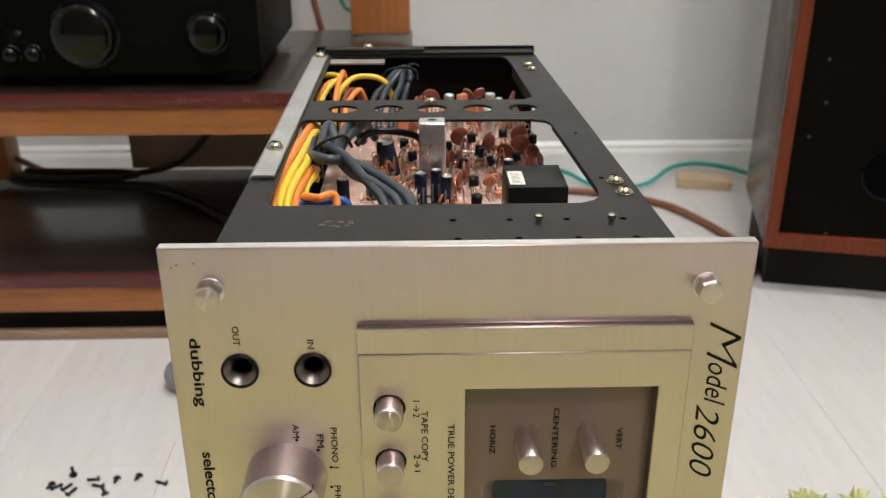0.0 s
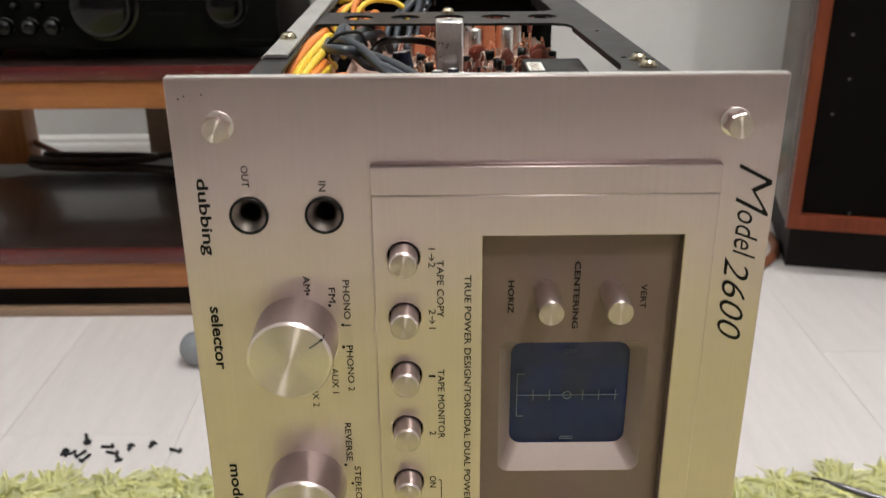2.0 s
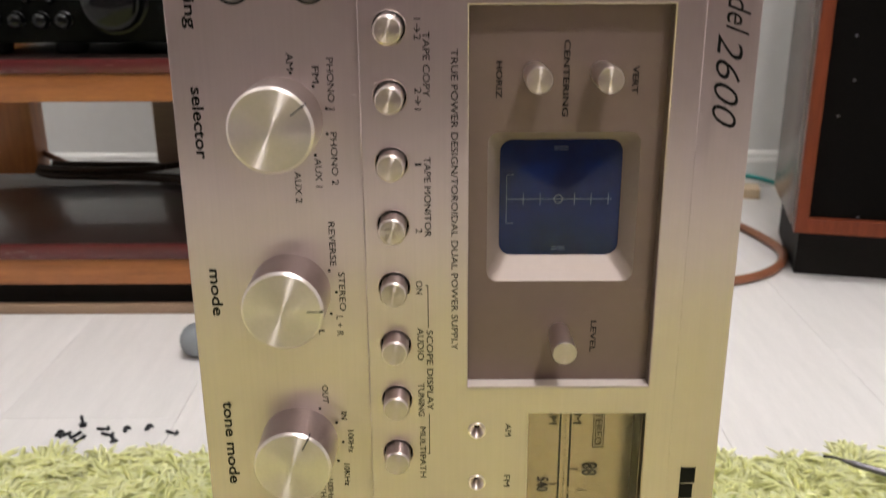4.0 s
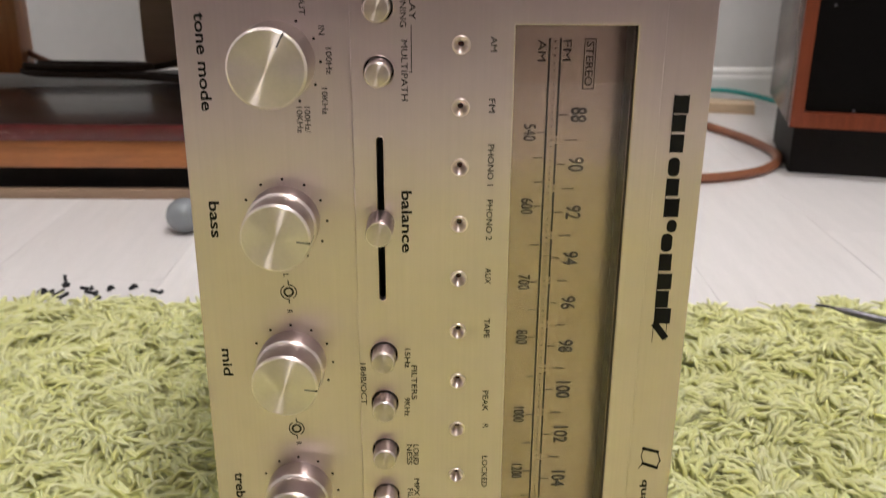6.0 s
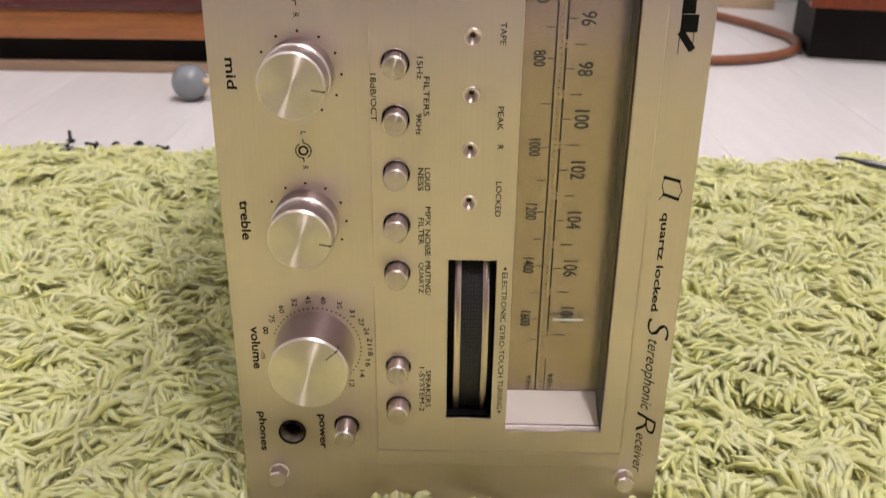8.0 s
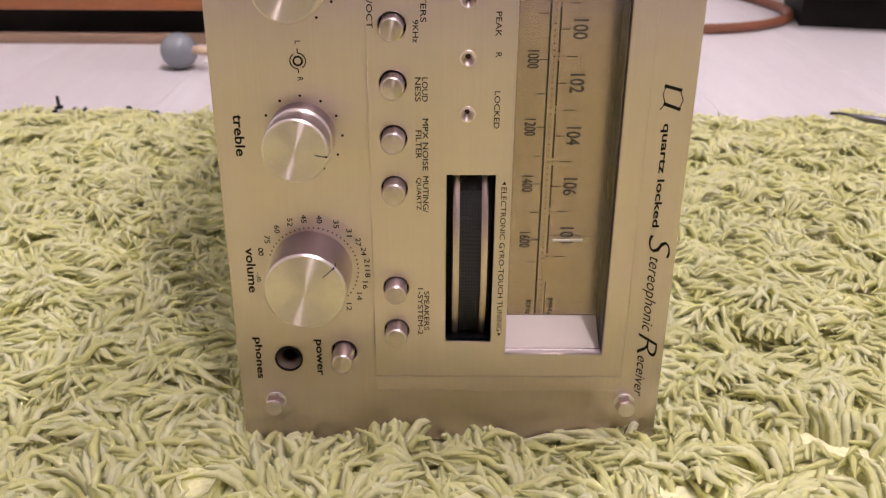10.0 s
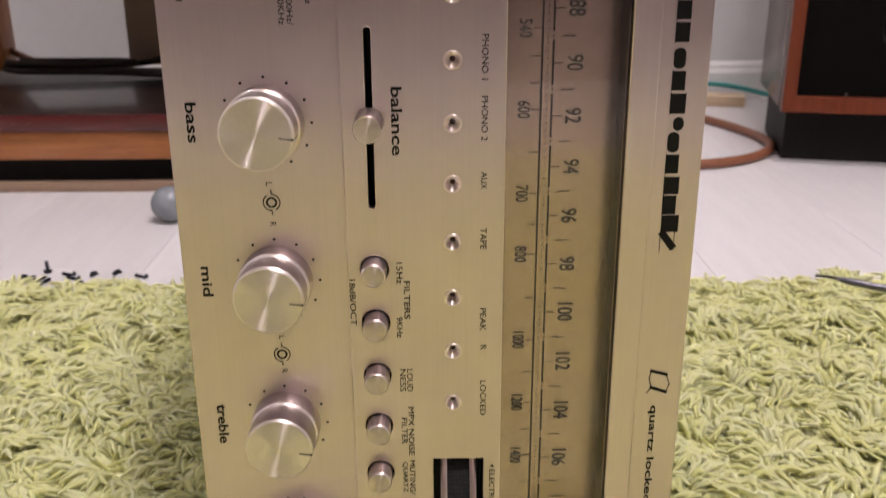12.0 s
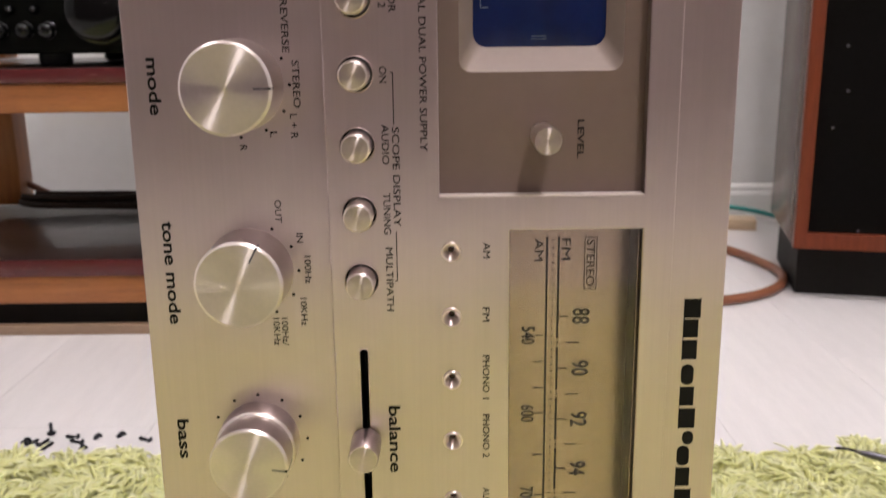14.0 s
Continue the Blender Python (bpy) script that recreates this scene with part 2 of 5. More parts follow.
def thing(name, label, category, at=(0, 0, 0), kind="", group=""):
    ob = new(name)
    ob.empty_display_size = 0.02
    ob.location = at
    return tagged(ob, label, category, group, kind)


def smooth(bm, angle=40):
    for f in bm.faces:
        f.smooth = True
    lim = radians(angle)
    for e in bm.edges:
        if len(e.link_faces) == 2 and e.calc_face_angle(0) > lim:
            e.smooth = False
    return bm


def box(x0, x1, y0, y1, z0, z1, bevel=0.0, seg=2, bm=None):
    own = bmesh.new()
    r = bmesh.ops.create_cube(own, size=1)
    for v in own.verts:
        v.co = Vector((x0 + (v.co.x + 0.5) * (x1 - x0), y0 + (v.co.y + 0.5) * (y1 - y0), z0 + (v.co.z + 0.5) * (z1 - z0)))
    if bevel:
        bmesh.ops.bevel(own, geom=own.edges[:], offset=bevel, segments=seg, affect="EDGES", profile=0.5)
        smooth(own, 35)
    return own


def lathe(profile, n=40, close=True):
    """A turned body about local z, from (radius, height) pairs, bottom to top."""
    bm = bmesh.new()
    rings = []
    for r, h in profile:
        if r < 1e-6:
            rings.append([bm.verts.new((0, 0, h))])
        else:
            rings.append([bm.verts.new((r * math.cos(2 * math.pi * i / n), r * math.sin(2 * math.pi * i / n), h)) for i in range(n)])
    for a, b in zip(rings, rings[1:]):
        for i in range(n):
            j = (i + 1) % n
            if len(a) == 1 and len(b) == 1:
                continue
            if len(a) == 1:
                bm.faces.new((a[0], b[j], b[i])[::-1])
            elif len(b) == 1:
                bm.faces.new((a[i], a[j], b[0]))
            else:
                bm.faces.new((a[i], a[j], b[j], b[i]))
    bmesh.ops.recalc_face_normals(bm, faces=bm.faces[:])
    return smooth(bm, 38)


def tube(points, radius, n=10, steps=8, taper=None):
    """A round cable through the points, smoothed by Catmull-Rom."""
    pts = [Vector(p) for p in points]
    ends = [2 * pts[0] - pts[1]] + pts + [2 * pts[-1] - pts[-2]]
    line = []
    for k in range(1, len(ends) - 2):
        p0, p1, p2, p3 = ends[k - 1:k + 3]
        for s in range(steps):
            t = s / steps
            line.append(0.5 * (2 * p1 + (p2 - p0) * t + (2 * p0 - 5 * p1 + 4 * p2 - p3) * t * t + (3 * p1 - p0 - 3 * p2 + p3) * t ** 3))
    line.append(pts[-1])
    bm = bmesh.new()
    side, rings = None, []
    for k, p in enumerate(line):
        d = (line[min(k + 1, len(line) - 1)] - line[max(k - 1, 0)]).normalized()
        if side is None:
            side = d.orthogonal().normalized()
        side = (side - d * side.dot(d)).normalized()
        up = d.cross(side)
        r = radius * (taper(k / (len(line) - 1)) if taper else 1)
        rings.append([bm.verts.new(p + r * (side * math.cos(2 * math.pi * i / n) + up * math.sin(2 * math.pi * i / n))) for i in range(n)])
    for a, b in zip(rings, rings[1:]):
        for i in range(n):
            j = (i + 1) % n
            bm.faces.new((a[i], a[j], b[j], b[i]))
    bm.faces.new(rings[0][::-1])
    bm.faces.new(rings[-1])
    return smooth(bm, 60)


def rect(x0, x1, y0, y1, r=0.0, n=5):
    """A rectangle's outline, with rounded corners where r is given."""
    if r <= 0:
        return [(x0, y0), (x1, y0), (x1, y1), (x0, y1)]
    pts = []
    for cx, cy, a in ((x1 - r, y0 + r, -90), (x1 - r, y1 - r, 0), (x0 + r, y1 - r, 90), (x0 + r, y0 + r, 180)):
        pts += [(cx + r * math.cos(radians(a + 90 * k / n)), cy + r * math.sin(radians(a + 90 * k / n))) for k in range(n + 1)]
    return pts


def ring(cx, cy, r, n=24):
    return [(cx + r * math.cos(2 * math.pi * k / n), cy + r * math.sin(2 * math.pi * k / n)) for k in range(n)]


def sheet(outlines, thick, at, bevel=0.0):
    """A flat sheet with holes: the first outline is its edge, the rest are cut out. Thickness grows along local z from 0."""
    curve = bpy.data.curves.new("outline", "CURVE")
    curve.dimensions, curve.fill_mode = "2D", "BOTH"
    curve.extrude, curve.bevel_depth, curve.bevel_resolution, curve.offset = thick / 2 - bevel, bevel, 1, -bevel
    for pts in outlines:
        s = curve.splines.new("POLY")
        s.points.add(len(pts) - 1)
        for p, (x, y) in zip(s.points, pts):
            p.co = (x, y, 0, 1)
        s.use_cyclic_u = True
    ob = bpy.data.objects.new("outline", curve)
    me = bpy.data.meshes.new_from_object(ob)
    bpy.data.objects.remove(ob)
    bpy.data.curves.remove(curve)
    me.transform(at @ Matrix.Translation((0, 0, thick / 2)))
    me.materials.clear()
    return me


def written(text, x, z, length, tall, y, shear=0.0, bold=0.0, heavy=0.0):
    """Printing that reads downwards, its letters' tops to +x; z: where it begins; x: the middle of its height."""
    curve = bpy.data.curves.new("legend", "FONT")
    curve.body, curve.resolution_u, curve.shear, curve.offset = text, 3, shear, bold
    curve.bevel_depth, curve.bevel_resolution = heavy, 0
    ob = bpy.data.objects.new("legend", curve)
    me = bpy.data.meshes.new_from_object(ob)
    bpy.data.objects.remove(ob)
    bpy.data.curves.remove(curve)
    xs = [v.co.x for v in me.vertices]
    ys = [v.co.y for v in me.vertices]
    sx, sy = length / (max(xs) - min(xs)), tall / (max(ys) - min(ys))
    x0, y0 = min(xs), (min(ys) + max(ys)) / 2
    for v in me.vertices:
        v.co = (x + (v.co.y - y0) * sy, y - v.co.z * 0.001, z - (v.co.x - x0) * sx)
    me.materials.clear()
    return me


def stroke_bar(xa, za, xb, zb, wide, y):
    """A straight printed stroke between two points of the front."""
    bm = bmesh.new()
    d = Vector((xb - xa, 0, zb - za)).normalized() * wide
    n = Vector((-d.z, 0, d.x))
    a, b = Vector((xa, y, za)) - d, Vector((xb, y, zb)) + d
    ring_of = [bm.verts.new(c) for c in (a - n, b - n, b + n, a + n)]
    f = bm.faces.new(ring_of)
    f.normal_update()
    if f.normal.y > 0:
        f.normal_flip()
    return bm


FRONT = Matrix(((1, 0, 0, 0), (0, 0, -1, 0), (0, 1, 0, 0), (0, 0, 0, 1)))  # local x, y, z to the world's x, z, -y


def facing(x, z, y=0.0, turn=0.0):
    """The pose of something mounted on the front, its local z towards the viewer."""
    return Matrix.Translation((x, y, z)) @ FRONT @ Matrix.Rotation(radians(turn), 4, "Z")


# ---- the room ----
def room():
    floor = part("floor", box(-2.6, 2.6, -1.8, 1.6, -0.06, -0.004), M_GAP)
    tagged(floor, "pale grey-white laminate floor of long planks", "floor", kind="structure")
    # the south wall is unseen: placed close and dark to shape reflections
    for name, dims in (("wall_north", (-2.6, 2.6, 1.56, 1.68, 0, 2.5)), ("unseen_wall_south", (-2.6, 2.6, -1.92, -1.8, 0, 2.5)),
                       ("wall_east", (2.6, 2.72, -1.92, 1.68, 0, 2.5)), ("wall_west", (-2.72, -2.6, -1.92, 1.68, 0, 2.5))):
        w = part(name, box(*dims), M_WALLB if name == "unseen_wall_south" else M_WALL)
        tagged(w, "plain wall that closes the room", "wall", kind="structure")
    c = part("ceiling", box(-2.72, 2.72, -1.92, 1.68, 2.5, 2.6), M_CEIL)
    tagged(c, "plain white ceiling", "ceiling", kind="structure")
    bm = bmesh.new()
    prof = [(0, 0), (-0.014, 0), (-0.014, 0.052), (-0.012, 0.058), (-0.009, 0.060), (-0.009, 0.068), (-0.004, 0.074), (0, 0.075)]
    rows = [[bm.verts.new((x, 1.56 + a, b)) for a, b in prof] for x in (-2.6, 2.6)]
    for k in range(len(prof) - 1):
        bm.faces.new((rows[0][k], rows[1][k], rows[1][k + 1], rows[0][k + 1]))
    bmesh.ops.recalc_face_normals(bm, faces=bm.faces[:])
    b = part("baseboard", bm, M_BASEB)
    tagged(b, "white moulded skirting board along the wall", "skirting board", kind="structure")
    return floor


FLOOR = room()


# ---- the receiver: a stereo tuner-amplifier without its covers, stood on one end ----
RX = thing("stereo_receiver", "champagne-faced vintage stereo receiver stood on end on the rug, cover removed", "receiver", (0, 0.1, 0.02))
TOP, BOT = 0.512, 0.022
XK = -0.0555
FACE_Y, PANEL_Y, INNER_Y = 0.0, -0.0024, -0.0032
BUTTONS = [0.4592, 0.4393, 0.4192, 0.3994, 0.3790, 0.3590, 0.3392, 0.3190, 0.2175, 0.1978, 0.1775, 0.1575, 0.1380, 0.0965, 0.0775]
LEDS = [0.3275 - 0.02010 * k for k in range(9)]
XB, XL = -0.0217, 0.005
SCOPE = (0.0018, 0.0615, 0.3437, 0.4656)
DIAL = (0.0222, 0.0615, 0.0667, 0.3338)
WHEEL = (-0.0022, 0.0160, 0.0724, 0.1434)
SLOT = (-0.0229, -0.0206, 0.2390, 0.2975)


def front_panel():
    holes = [rect(-0.0272, 0.0668, 0.058, 0.476), ring(-0.067, 0.4715, 0.0054), ring(-0.0448, 0.4715, 0.0054),
             ring(-0.0665, 0.0622, 0.0054), ring(-0.0437, 0.0655, 0.0052)]
    plate = part("faceplate", sheet([rect(-0.0875, 0.0875, BOT, TOP)] + holes, 0.004, Matrix.Translation((0, 0.004, 0)) @ FRONT, 0.0003), M_PLATE, RX)
    part("bright_edge", box(-0.0873, 0.0873, 0.0004, 0.0038, TOP, TOP + 0.0002), M_EDGE, plate, "bare bright upper edge")
    ends = [part("panel_end", sheet([rect(-0.0308, 0.0706, a, b)], 0.0031, FRONT, 0.0003), M_PLATE, plate) for a, b in ((0.4783, 0.4868), (0.0490, 0.0559))]
    cuts = [rect(*SCOPE), rect(*DIAL), rect(*WHEEL), rect(*SLOT, r=0.0011)]
    cuts += [ring(XB, z, 0.0049) for z in BUTTONS] + [ring(XL, z, 0.0023) for z in LEDS]
    panel = part("control_panel", sheet([rect(-0.0308, 0.0706, 0.0560, 0.4782)] + cuts, 0.0032, FRONT, 0.0004), M_PLATE, RX, "raised brushed panel with windows")
    part("backing", box(-0.0275, 0.067, 0.017, 0.019, 0.05, 0.482), M_BLACKPL, RX)
    return plate, panel


PLATE, PANEL = front_panel()


def frame_walls(x0, x1, z0, z1, y0, y1, mat, name, parent):
    """The four inner faces of a window's recess, as thin boards."""
    t = 0.0008
    bm = bmesh.new()
    for dims in ((x0 - t, x0, y0, y1, z0 - t, z1 + t), (x1, x1 + t, y0, y1, z0 - t, z1 + t), (x0, x1, y0, y1, z0 - t, z0), (x0, x1, y0, y1, z1, z1 + t)):
        b = box(*dims)
        tmp = mesh_of(b, "wall")
        bm.from_mesh(tmp)
        bpy.data.meshes.remove(tmp)
    return part(name, bm, mat, parent)


def loft(a, b, ya, yb):
    """A sloping band between two outlines of equal length on the front."""
    bm = bmesh.new()
    va = [bm.verts.new((x, ya, z)) for x, z in a]
    vb = [bm.verts.new((x, yb, z)) for x, z in b]
    for i in range(len(a)):
        j = (i + 1) % len(a)
        bm.faces.new((va[i], va[j], vb[j], vb[i]))
    return smooth(bm, 50)


def scope():
    x0, x1, z0, z1 = SCOPE
    outer, inner = rect(0.0078, 0.0550, 0.3790, 0.4275, 0.0035), rect(0.0120, 0.0508, 0.3858, 0.4240, 0.004)
    plate = part("scope_plate", sheet([rect(x0 - 0.001, x1 + 0.001, z0 - 0.001, z1 + 0.001), outer], 0.001, Matrix.Translation((0, 0.003, 0)) @ FRONT), M_WINDOW, RX, "rose-grey metal plate")
    frame_walls(x0, x1, z0, z1, -0.0022, 0.0025, M_WINDOW, "recess_wall", plate)
    # lower recess wall, coloured paler than the others to look lit
    part("ledge", box(x0, x1, -0.0030, 0.0018, z0 - 0.0004, z0 + 0.0003), M_LITLEDGE, plate, "lower ledge of the recess, lamplight put into its pale colour")
    part("bezel", loft(outer, inner, 0.0020, 0.0085), M_BEZEL, plate)
    bm = bmesh.new()
    pts = rect(0.0116, 0.0512, 0.3854, 0.4244, 0.004)
    cx, cz = 0.0314, 0.4049
    rows = []
    for k in range(1, 6):
        f = k / 5
        rows.append([bm.verts.new((cx + (x - cx) * f, 0.0078 + 0.0012 * f * f, cz + (z - cz) * f)) for x, z in pts])
    mid = bm.verts.new((cx, 0.0078, cz))
    n = len(pts)
    for i in range(n):
        bm.faces.new((mid, rows[0][i], rows[0][(i + 1) % n]))
        for a, b in zip(rows, rows[1:]):
            bm.faces.new((a[i], b[i], b[(i + 1) % n], a[(i + 1) % n]))
    bmesh.ops.recalc_face_normals(bm, faces=bm.faces[:])
    screen = part("tube_screen", smooth(bm, 60), M_SCREEN, RX, "dark blue oscilloscope tube face")
    y = 0.0074

    def stroke(a, b, c, d):
        part("graticule_line", box(a, b, y, y + 0.0002, c, d), M_GRAT, screen)
    w = 0.00010
    stroke(0.0143, 0.0478, cz - w, cz + w)
    for x in (0.0196, 0.0250, 0.0360, 0.0413, 0.0468):
        stroke(x - w, x + w, cz - 0.0019, cz + 0.0019)
    stroke(0.0142 - w, 0.0142 + w, cz - 0.0080, cz + 0.0080)
    for z in (cz - 0.0080, cz + 0.0080):
        stroke(0.0142, 0.0165, z - w, z + w)
    for z in (cz - 0.0165, cz + 0.0165):
        for d in (-0.0004, 0.0004):
            stroke(0.0290, 0.0334, z + d - w * 0.7, z + d + w * 0.7)
    part("graticule_ring", sheet([ring(0.0308, cz, 0.0015), ring(0.0308, cz, 0.0012)], 0.0002, Matrix.Translation((0, y + 0.0002, 0)) @ FRONT), M_GRAT, screen)
    for word, x, z, ln in (("HORIZ", 0.0110, 0.4490, 0.0110), ("CENTERING", 0.0312, 0.4552, 0.0228), ("VERT", 0.0520, 0.4475, 0.0083), ("LEVEL", 0.0432, 0.3652, 0.0112)):
        part("legend", written(word, x, z, ln, 0.0019, 0.0018, heavy=0.014), M_INK, plate)
    for x, z in ((0.0216, 0.4455), (0.0418, 0.4455), (0.0319, 0.3610)):
        bm = lathe([(0.0, 0), (0.0034, 0), (0.0034, 0.002), (0.0037, 0.003), (0.0039, 0.0158), (0.0037, 0.0163), (0.0, 0.0163)], 28)
        k = part("trim_knob", bm, M_KNOBSIDE, RX, "small turned aluminium shaft knob", facing(x, z, 0.002))
        part("cap", lathe([(0.0036, 0), (0.0036, 0.0002), (0.0, 0.0003)], 28), M_BUTTON, k, at=facing(x, z, 0.002 - 0.0163))


scope()


def dial():
    x0, x1, z0, z1 = DIAL
    scale = part("dial_scale", box(x0 - 0.002, x1 + 0.002, 0.0150, 0.0162, z0 - 0.002, z1 + 0.002), M_SCALE, RX, "champagne tuning scale printed in black")
    t = 0.0008
    part("recess_wall", box(x1, x1 + t, -0.0022, 0.015, z0 - t, z1 + t), M_BLACKPL, scale)
    part("recess_wall", box(x0 - t, x0, -0.0022, 0.015, z0 - t, z1 + t), M_BLACKPL, scale)
    part("recess_wall", box(x0, x1, -0.0022, 0.015, z1, z1 + t), M_BLACKPL, scale)
    # the bottom wall's lit look is painted; the other three are black
    part("recess_wall", box(x0, x1, -0.0022, 0.015, z0 - t, z0), M_LITLEDGE, scale)
    # end block under the scale: a clear acrylic edge, floor reflection painted as pale colour
    bm = bmesh.new()
    v = [bm.verts.new(c) for c in ((x0 + 0.0004, 0.002, z0 + 0.0003), (x1 - 0.0004, 0.002, z0 + 0.0003), (x1 - 0.0004, 0.0146, z0 + 0.0085), (x0 + 0.0004, 0.0146, z0 + 0.0085),
                                   (x0 + 0.0004, 0.0148, z0 + 0.0003), (x1 - 0.0004, 0.0148, z0 + 0.0003))]
    for f in ((0, 1, 2, 3), (0, 4, 5, 1), (3, 2, 5, 4), (0, 3, 4), (1, 5, 2)):
        bm.faces.new([v[i] for i in f])
    bmesh.ops.recalc_face_normals(bm, faces=bm.faces[:])
    part("scale_end", bm, M_SCALEEND, scale, "clear acrylic end of the scale, its floor reflection put into a pale colour")
    y = 0.0148
    ya = y - 0.0001
    part("scale_line", box(0.0351, 0.0357, ya, y + 0.0001, 0.0745, 0.3275), M_SCALEINK, scale)
    fm = [88, 90, 92, 94, 96, 98, 100, 102, 104, 106, 108]
    zf = [0.3015, 0.2838, 0.2660, 0.2483, 0.2305, 0.2125, 0.1937, 0.1737, 0.1532, 0.1325, 0.1115]
    for k, (f, z) in enumerate(zip(fm, zf)):
        ln = 0.0052 if f < 100 else 0.0072
        part("scale_number", written(str(f), 0.0466, z + ln / 2, ln, 0.0056, ya, heavy=0.012), M_NUMBERINK, scale)
        part("scale_tick", box(0.0392, 0.0425, ya, y, z - 0.00014, z + 0.00014), M_SCALEINK, scale)
        nxt = zf[k + 1] if k + 1 < len(zf) else 0.093
        m = (z + nxt) / 2
        part("scale_tick", box(0.0420, 0.0462, ya, y, m - 0.00013, m + 0.00013), M_SCALEINK, scale)
        up = 0.3275 if k == 0 else (zf[k - 1] + z) / 2 - 0.0016
        lo = m + 0.0016
        part("scale_line", box(0.03880, 0.03940, ya, y, lo, up), M_SCALEINK, scale)
        part("scale_dot", sheet([ring(0.0391, m, 0.00028, 8)], 0.0002, Matrix.Translation((0, y, 0)) @ FRONT), M_SCALEINK, scale)
    part("scale_line", box(0.0390, 0.0393, ya, y, 0.0745, 0.0905), M_SCALEINK, scale)
    am = [(540, 0.2952), (600, 0.2682), (700, 0.2387), (800, 0.2162), (1000, 0.1826), (1200, 0.1566), (1400, 0.1336), (1600, 0.1096)]
    for k, (f, z) in enumerate(am):
        ln = 0.0060 if f < 1000 else 0.0068
        part("scale_number", written(str(f), 0.0297, z + ln / 2, ln, 0.0044, ya, heavy=0.012), M_NUMBERINK, scale)
        part("scale_tick", box(0.0322, 0.0354, ya, y, z - 0.00014, z + 0.00014), M_SCALEINK, scale)
        nxt = am[k + 1][1] if k + 1 < len(am) else 0.090
        for m in ([(z * 2 + nxt) / 3, (z + nxt * 2) / 3] if k == 0 else [(z + nxt) / 2]):
            part("scale_tick", box(0.0315, 0.0348, ya, y, m - 0.00013, m + 0.00013), M_SCALEINK, scale)
    dot = None
    for k in range(104):
        z = 0.3265 - k * 0.00242
        if dot is None:
            dot = sheet([ring(0.0, 0.0, 0.00027, 8)], 0.0002, FRONT)
            dot.materials.append(M_SCALEINK)
        part("scale_dot", dot, None, scale, at=Matrix.Translation((0.0373, y, z)))
    for word, x, z, ln, tall in (("AM", 0.0328, 0.3270, 0.0072, 0.0028), ("FM", 0.0414, 0.3270, 0.0070, 0.0028), ("STEREO", 0.0492, 0.3265, 0.0150, 0.0026),
                                 ("KHz", 0.0325, 0.0822, 0.0068, 0.0022), ("MHz", 0.0416, 0.0830, 0.0078, 0.0022)):
        part("legend", written(word, x, z, ln, tall, ya), M_SCALEINK, scale)
    part("legend_frame", sheet([rect(0.0472, 0.0512, 0.3105, 0.3275), rect(0.0474, 0.0510, 0.3107, 0.3273)], 0.0002, Matrix.Translation((0, y, 0)) @ FRONT), M_SCALEINK, scale)
    pointer = part("dial_pointer", box(0.0405, 0.0530, 0.0120, 0.0126, 0.1101, 0.1111, 0.0002), M_POINTER, RX, "white tuning pointer")
    part("pointer_arm", box(0.0515, 0.0608, 0.0122, 0.0126, 0.1094, 0.1122), M_GLASS, pointer)
    pane = part("dial_glass", box(x0 + 0.0003, x1 - 0.0003, 0.0006, 0.0016, z0 + 0.0003, z1 - 0.0003), M_GLASS, RX, "clear dial window")
    pane.visible_shadow = False


dial()


def tuning_wheel():
    x0, x1, z0, z1 = WHEEL
    cz, cy, r = (z0 + z1) / 2, 0.0510, 0.0585
    box_in = part("wheel_well", box(x0 - 0.001, x1 + 0.001, 0.0135, 0.0150, z0 - 0.001, z1 + 0.001), M_BLACKPL, RX)
    frame_walls(x0, x1, z0, z1, -0.0026, 0.0140, M_BLACKPL, "well_wall", box_in)
    along = Matrix.Translation((0, cy, cz)) @ Matrix.Rotation(radians(90), 4, "Y")
    w = part("tuning_wheel", lathe([(0.03, 0.0002), (r - 0.0012, 0.0002), (r - 0.0012, 0.0138), (0.03, 0.0138)], 160), M_RUBBER, RX, "black ribbed gyro tuning wheel", at=along)
    for a in (0.0004, 0.0112):
        part("chrome_rim", lathe([(0.035, a), (r, a), (r + 0.0004, a + 0.0006), (r + 0.0004, a + 0.0018), (r, a + 0.0024), (0.035, a + 0.0024)], 160), M_RIM, w, "bright rim", at=along)
    # rubber ribs: rows of small studs over the front of the wheel
    bm = bmesh.new()
    for k in range(-24, 25):
        a = k * 0.027
        for j in range(7):
            x = 0.0036 + j * 0.00115
            c = Vector((x, cy - (r - 0.0011) * math.cos(a), cz + (r - 0.0011) * math.sin(a)))
            s = 0.00036
            nrm, tan = Vector((0, -math.cos(a), math.sin(a))), Vector((0, math.sin(a), math.cos(a)))
            base = [bm.verts.new(c + Vector((dx, 0, 0)) * s + tan * dt * s) for dx, dt in ((-1, -1), (1, -1), (1, 1), (-1, 1))]
            tip = bm.verts.new(c + nrm * 0.0005)
            for i in range(4):
                bm.faces.new((base[i], base[(i + 1) % 4], tip))
    bmesh.ops.recalc_face_normals(bm, faces=bm.faces[:])
    tagged(part("rubber_studs", bm, M_RUBBER, w), kind="stuff")


tuning_wheel()


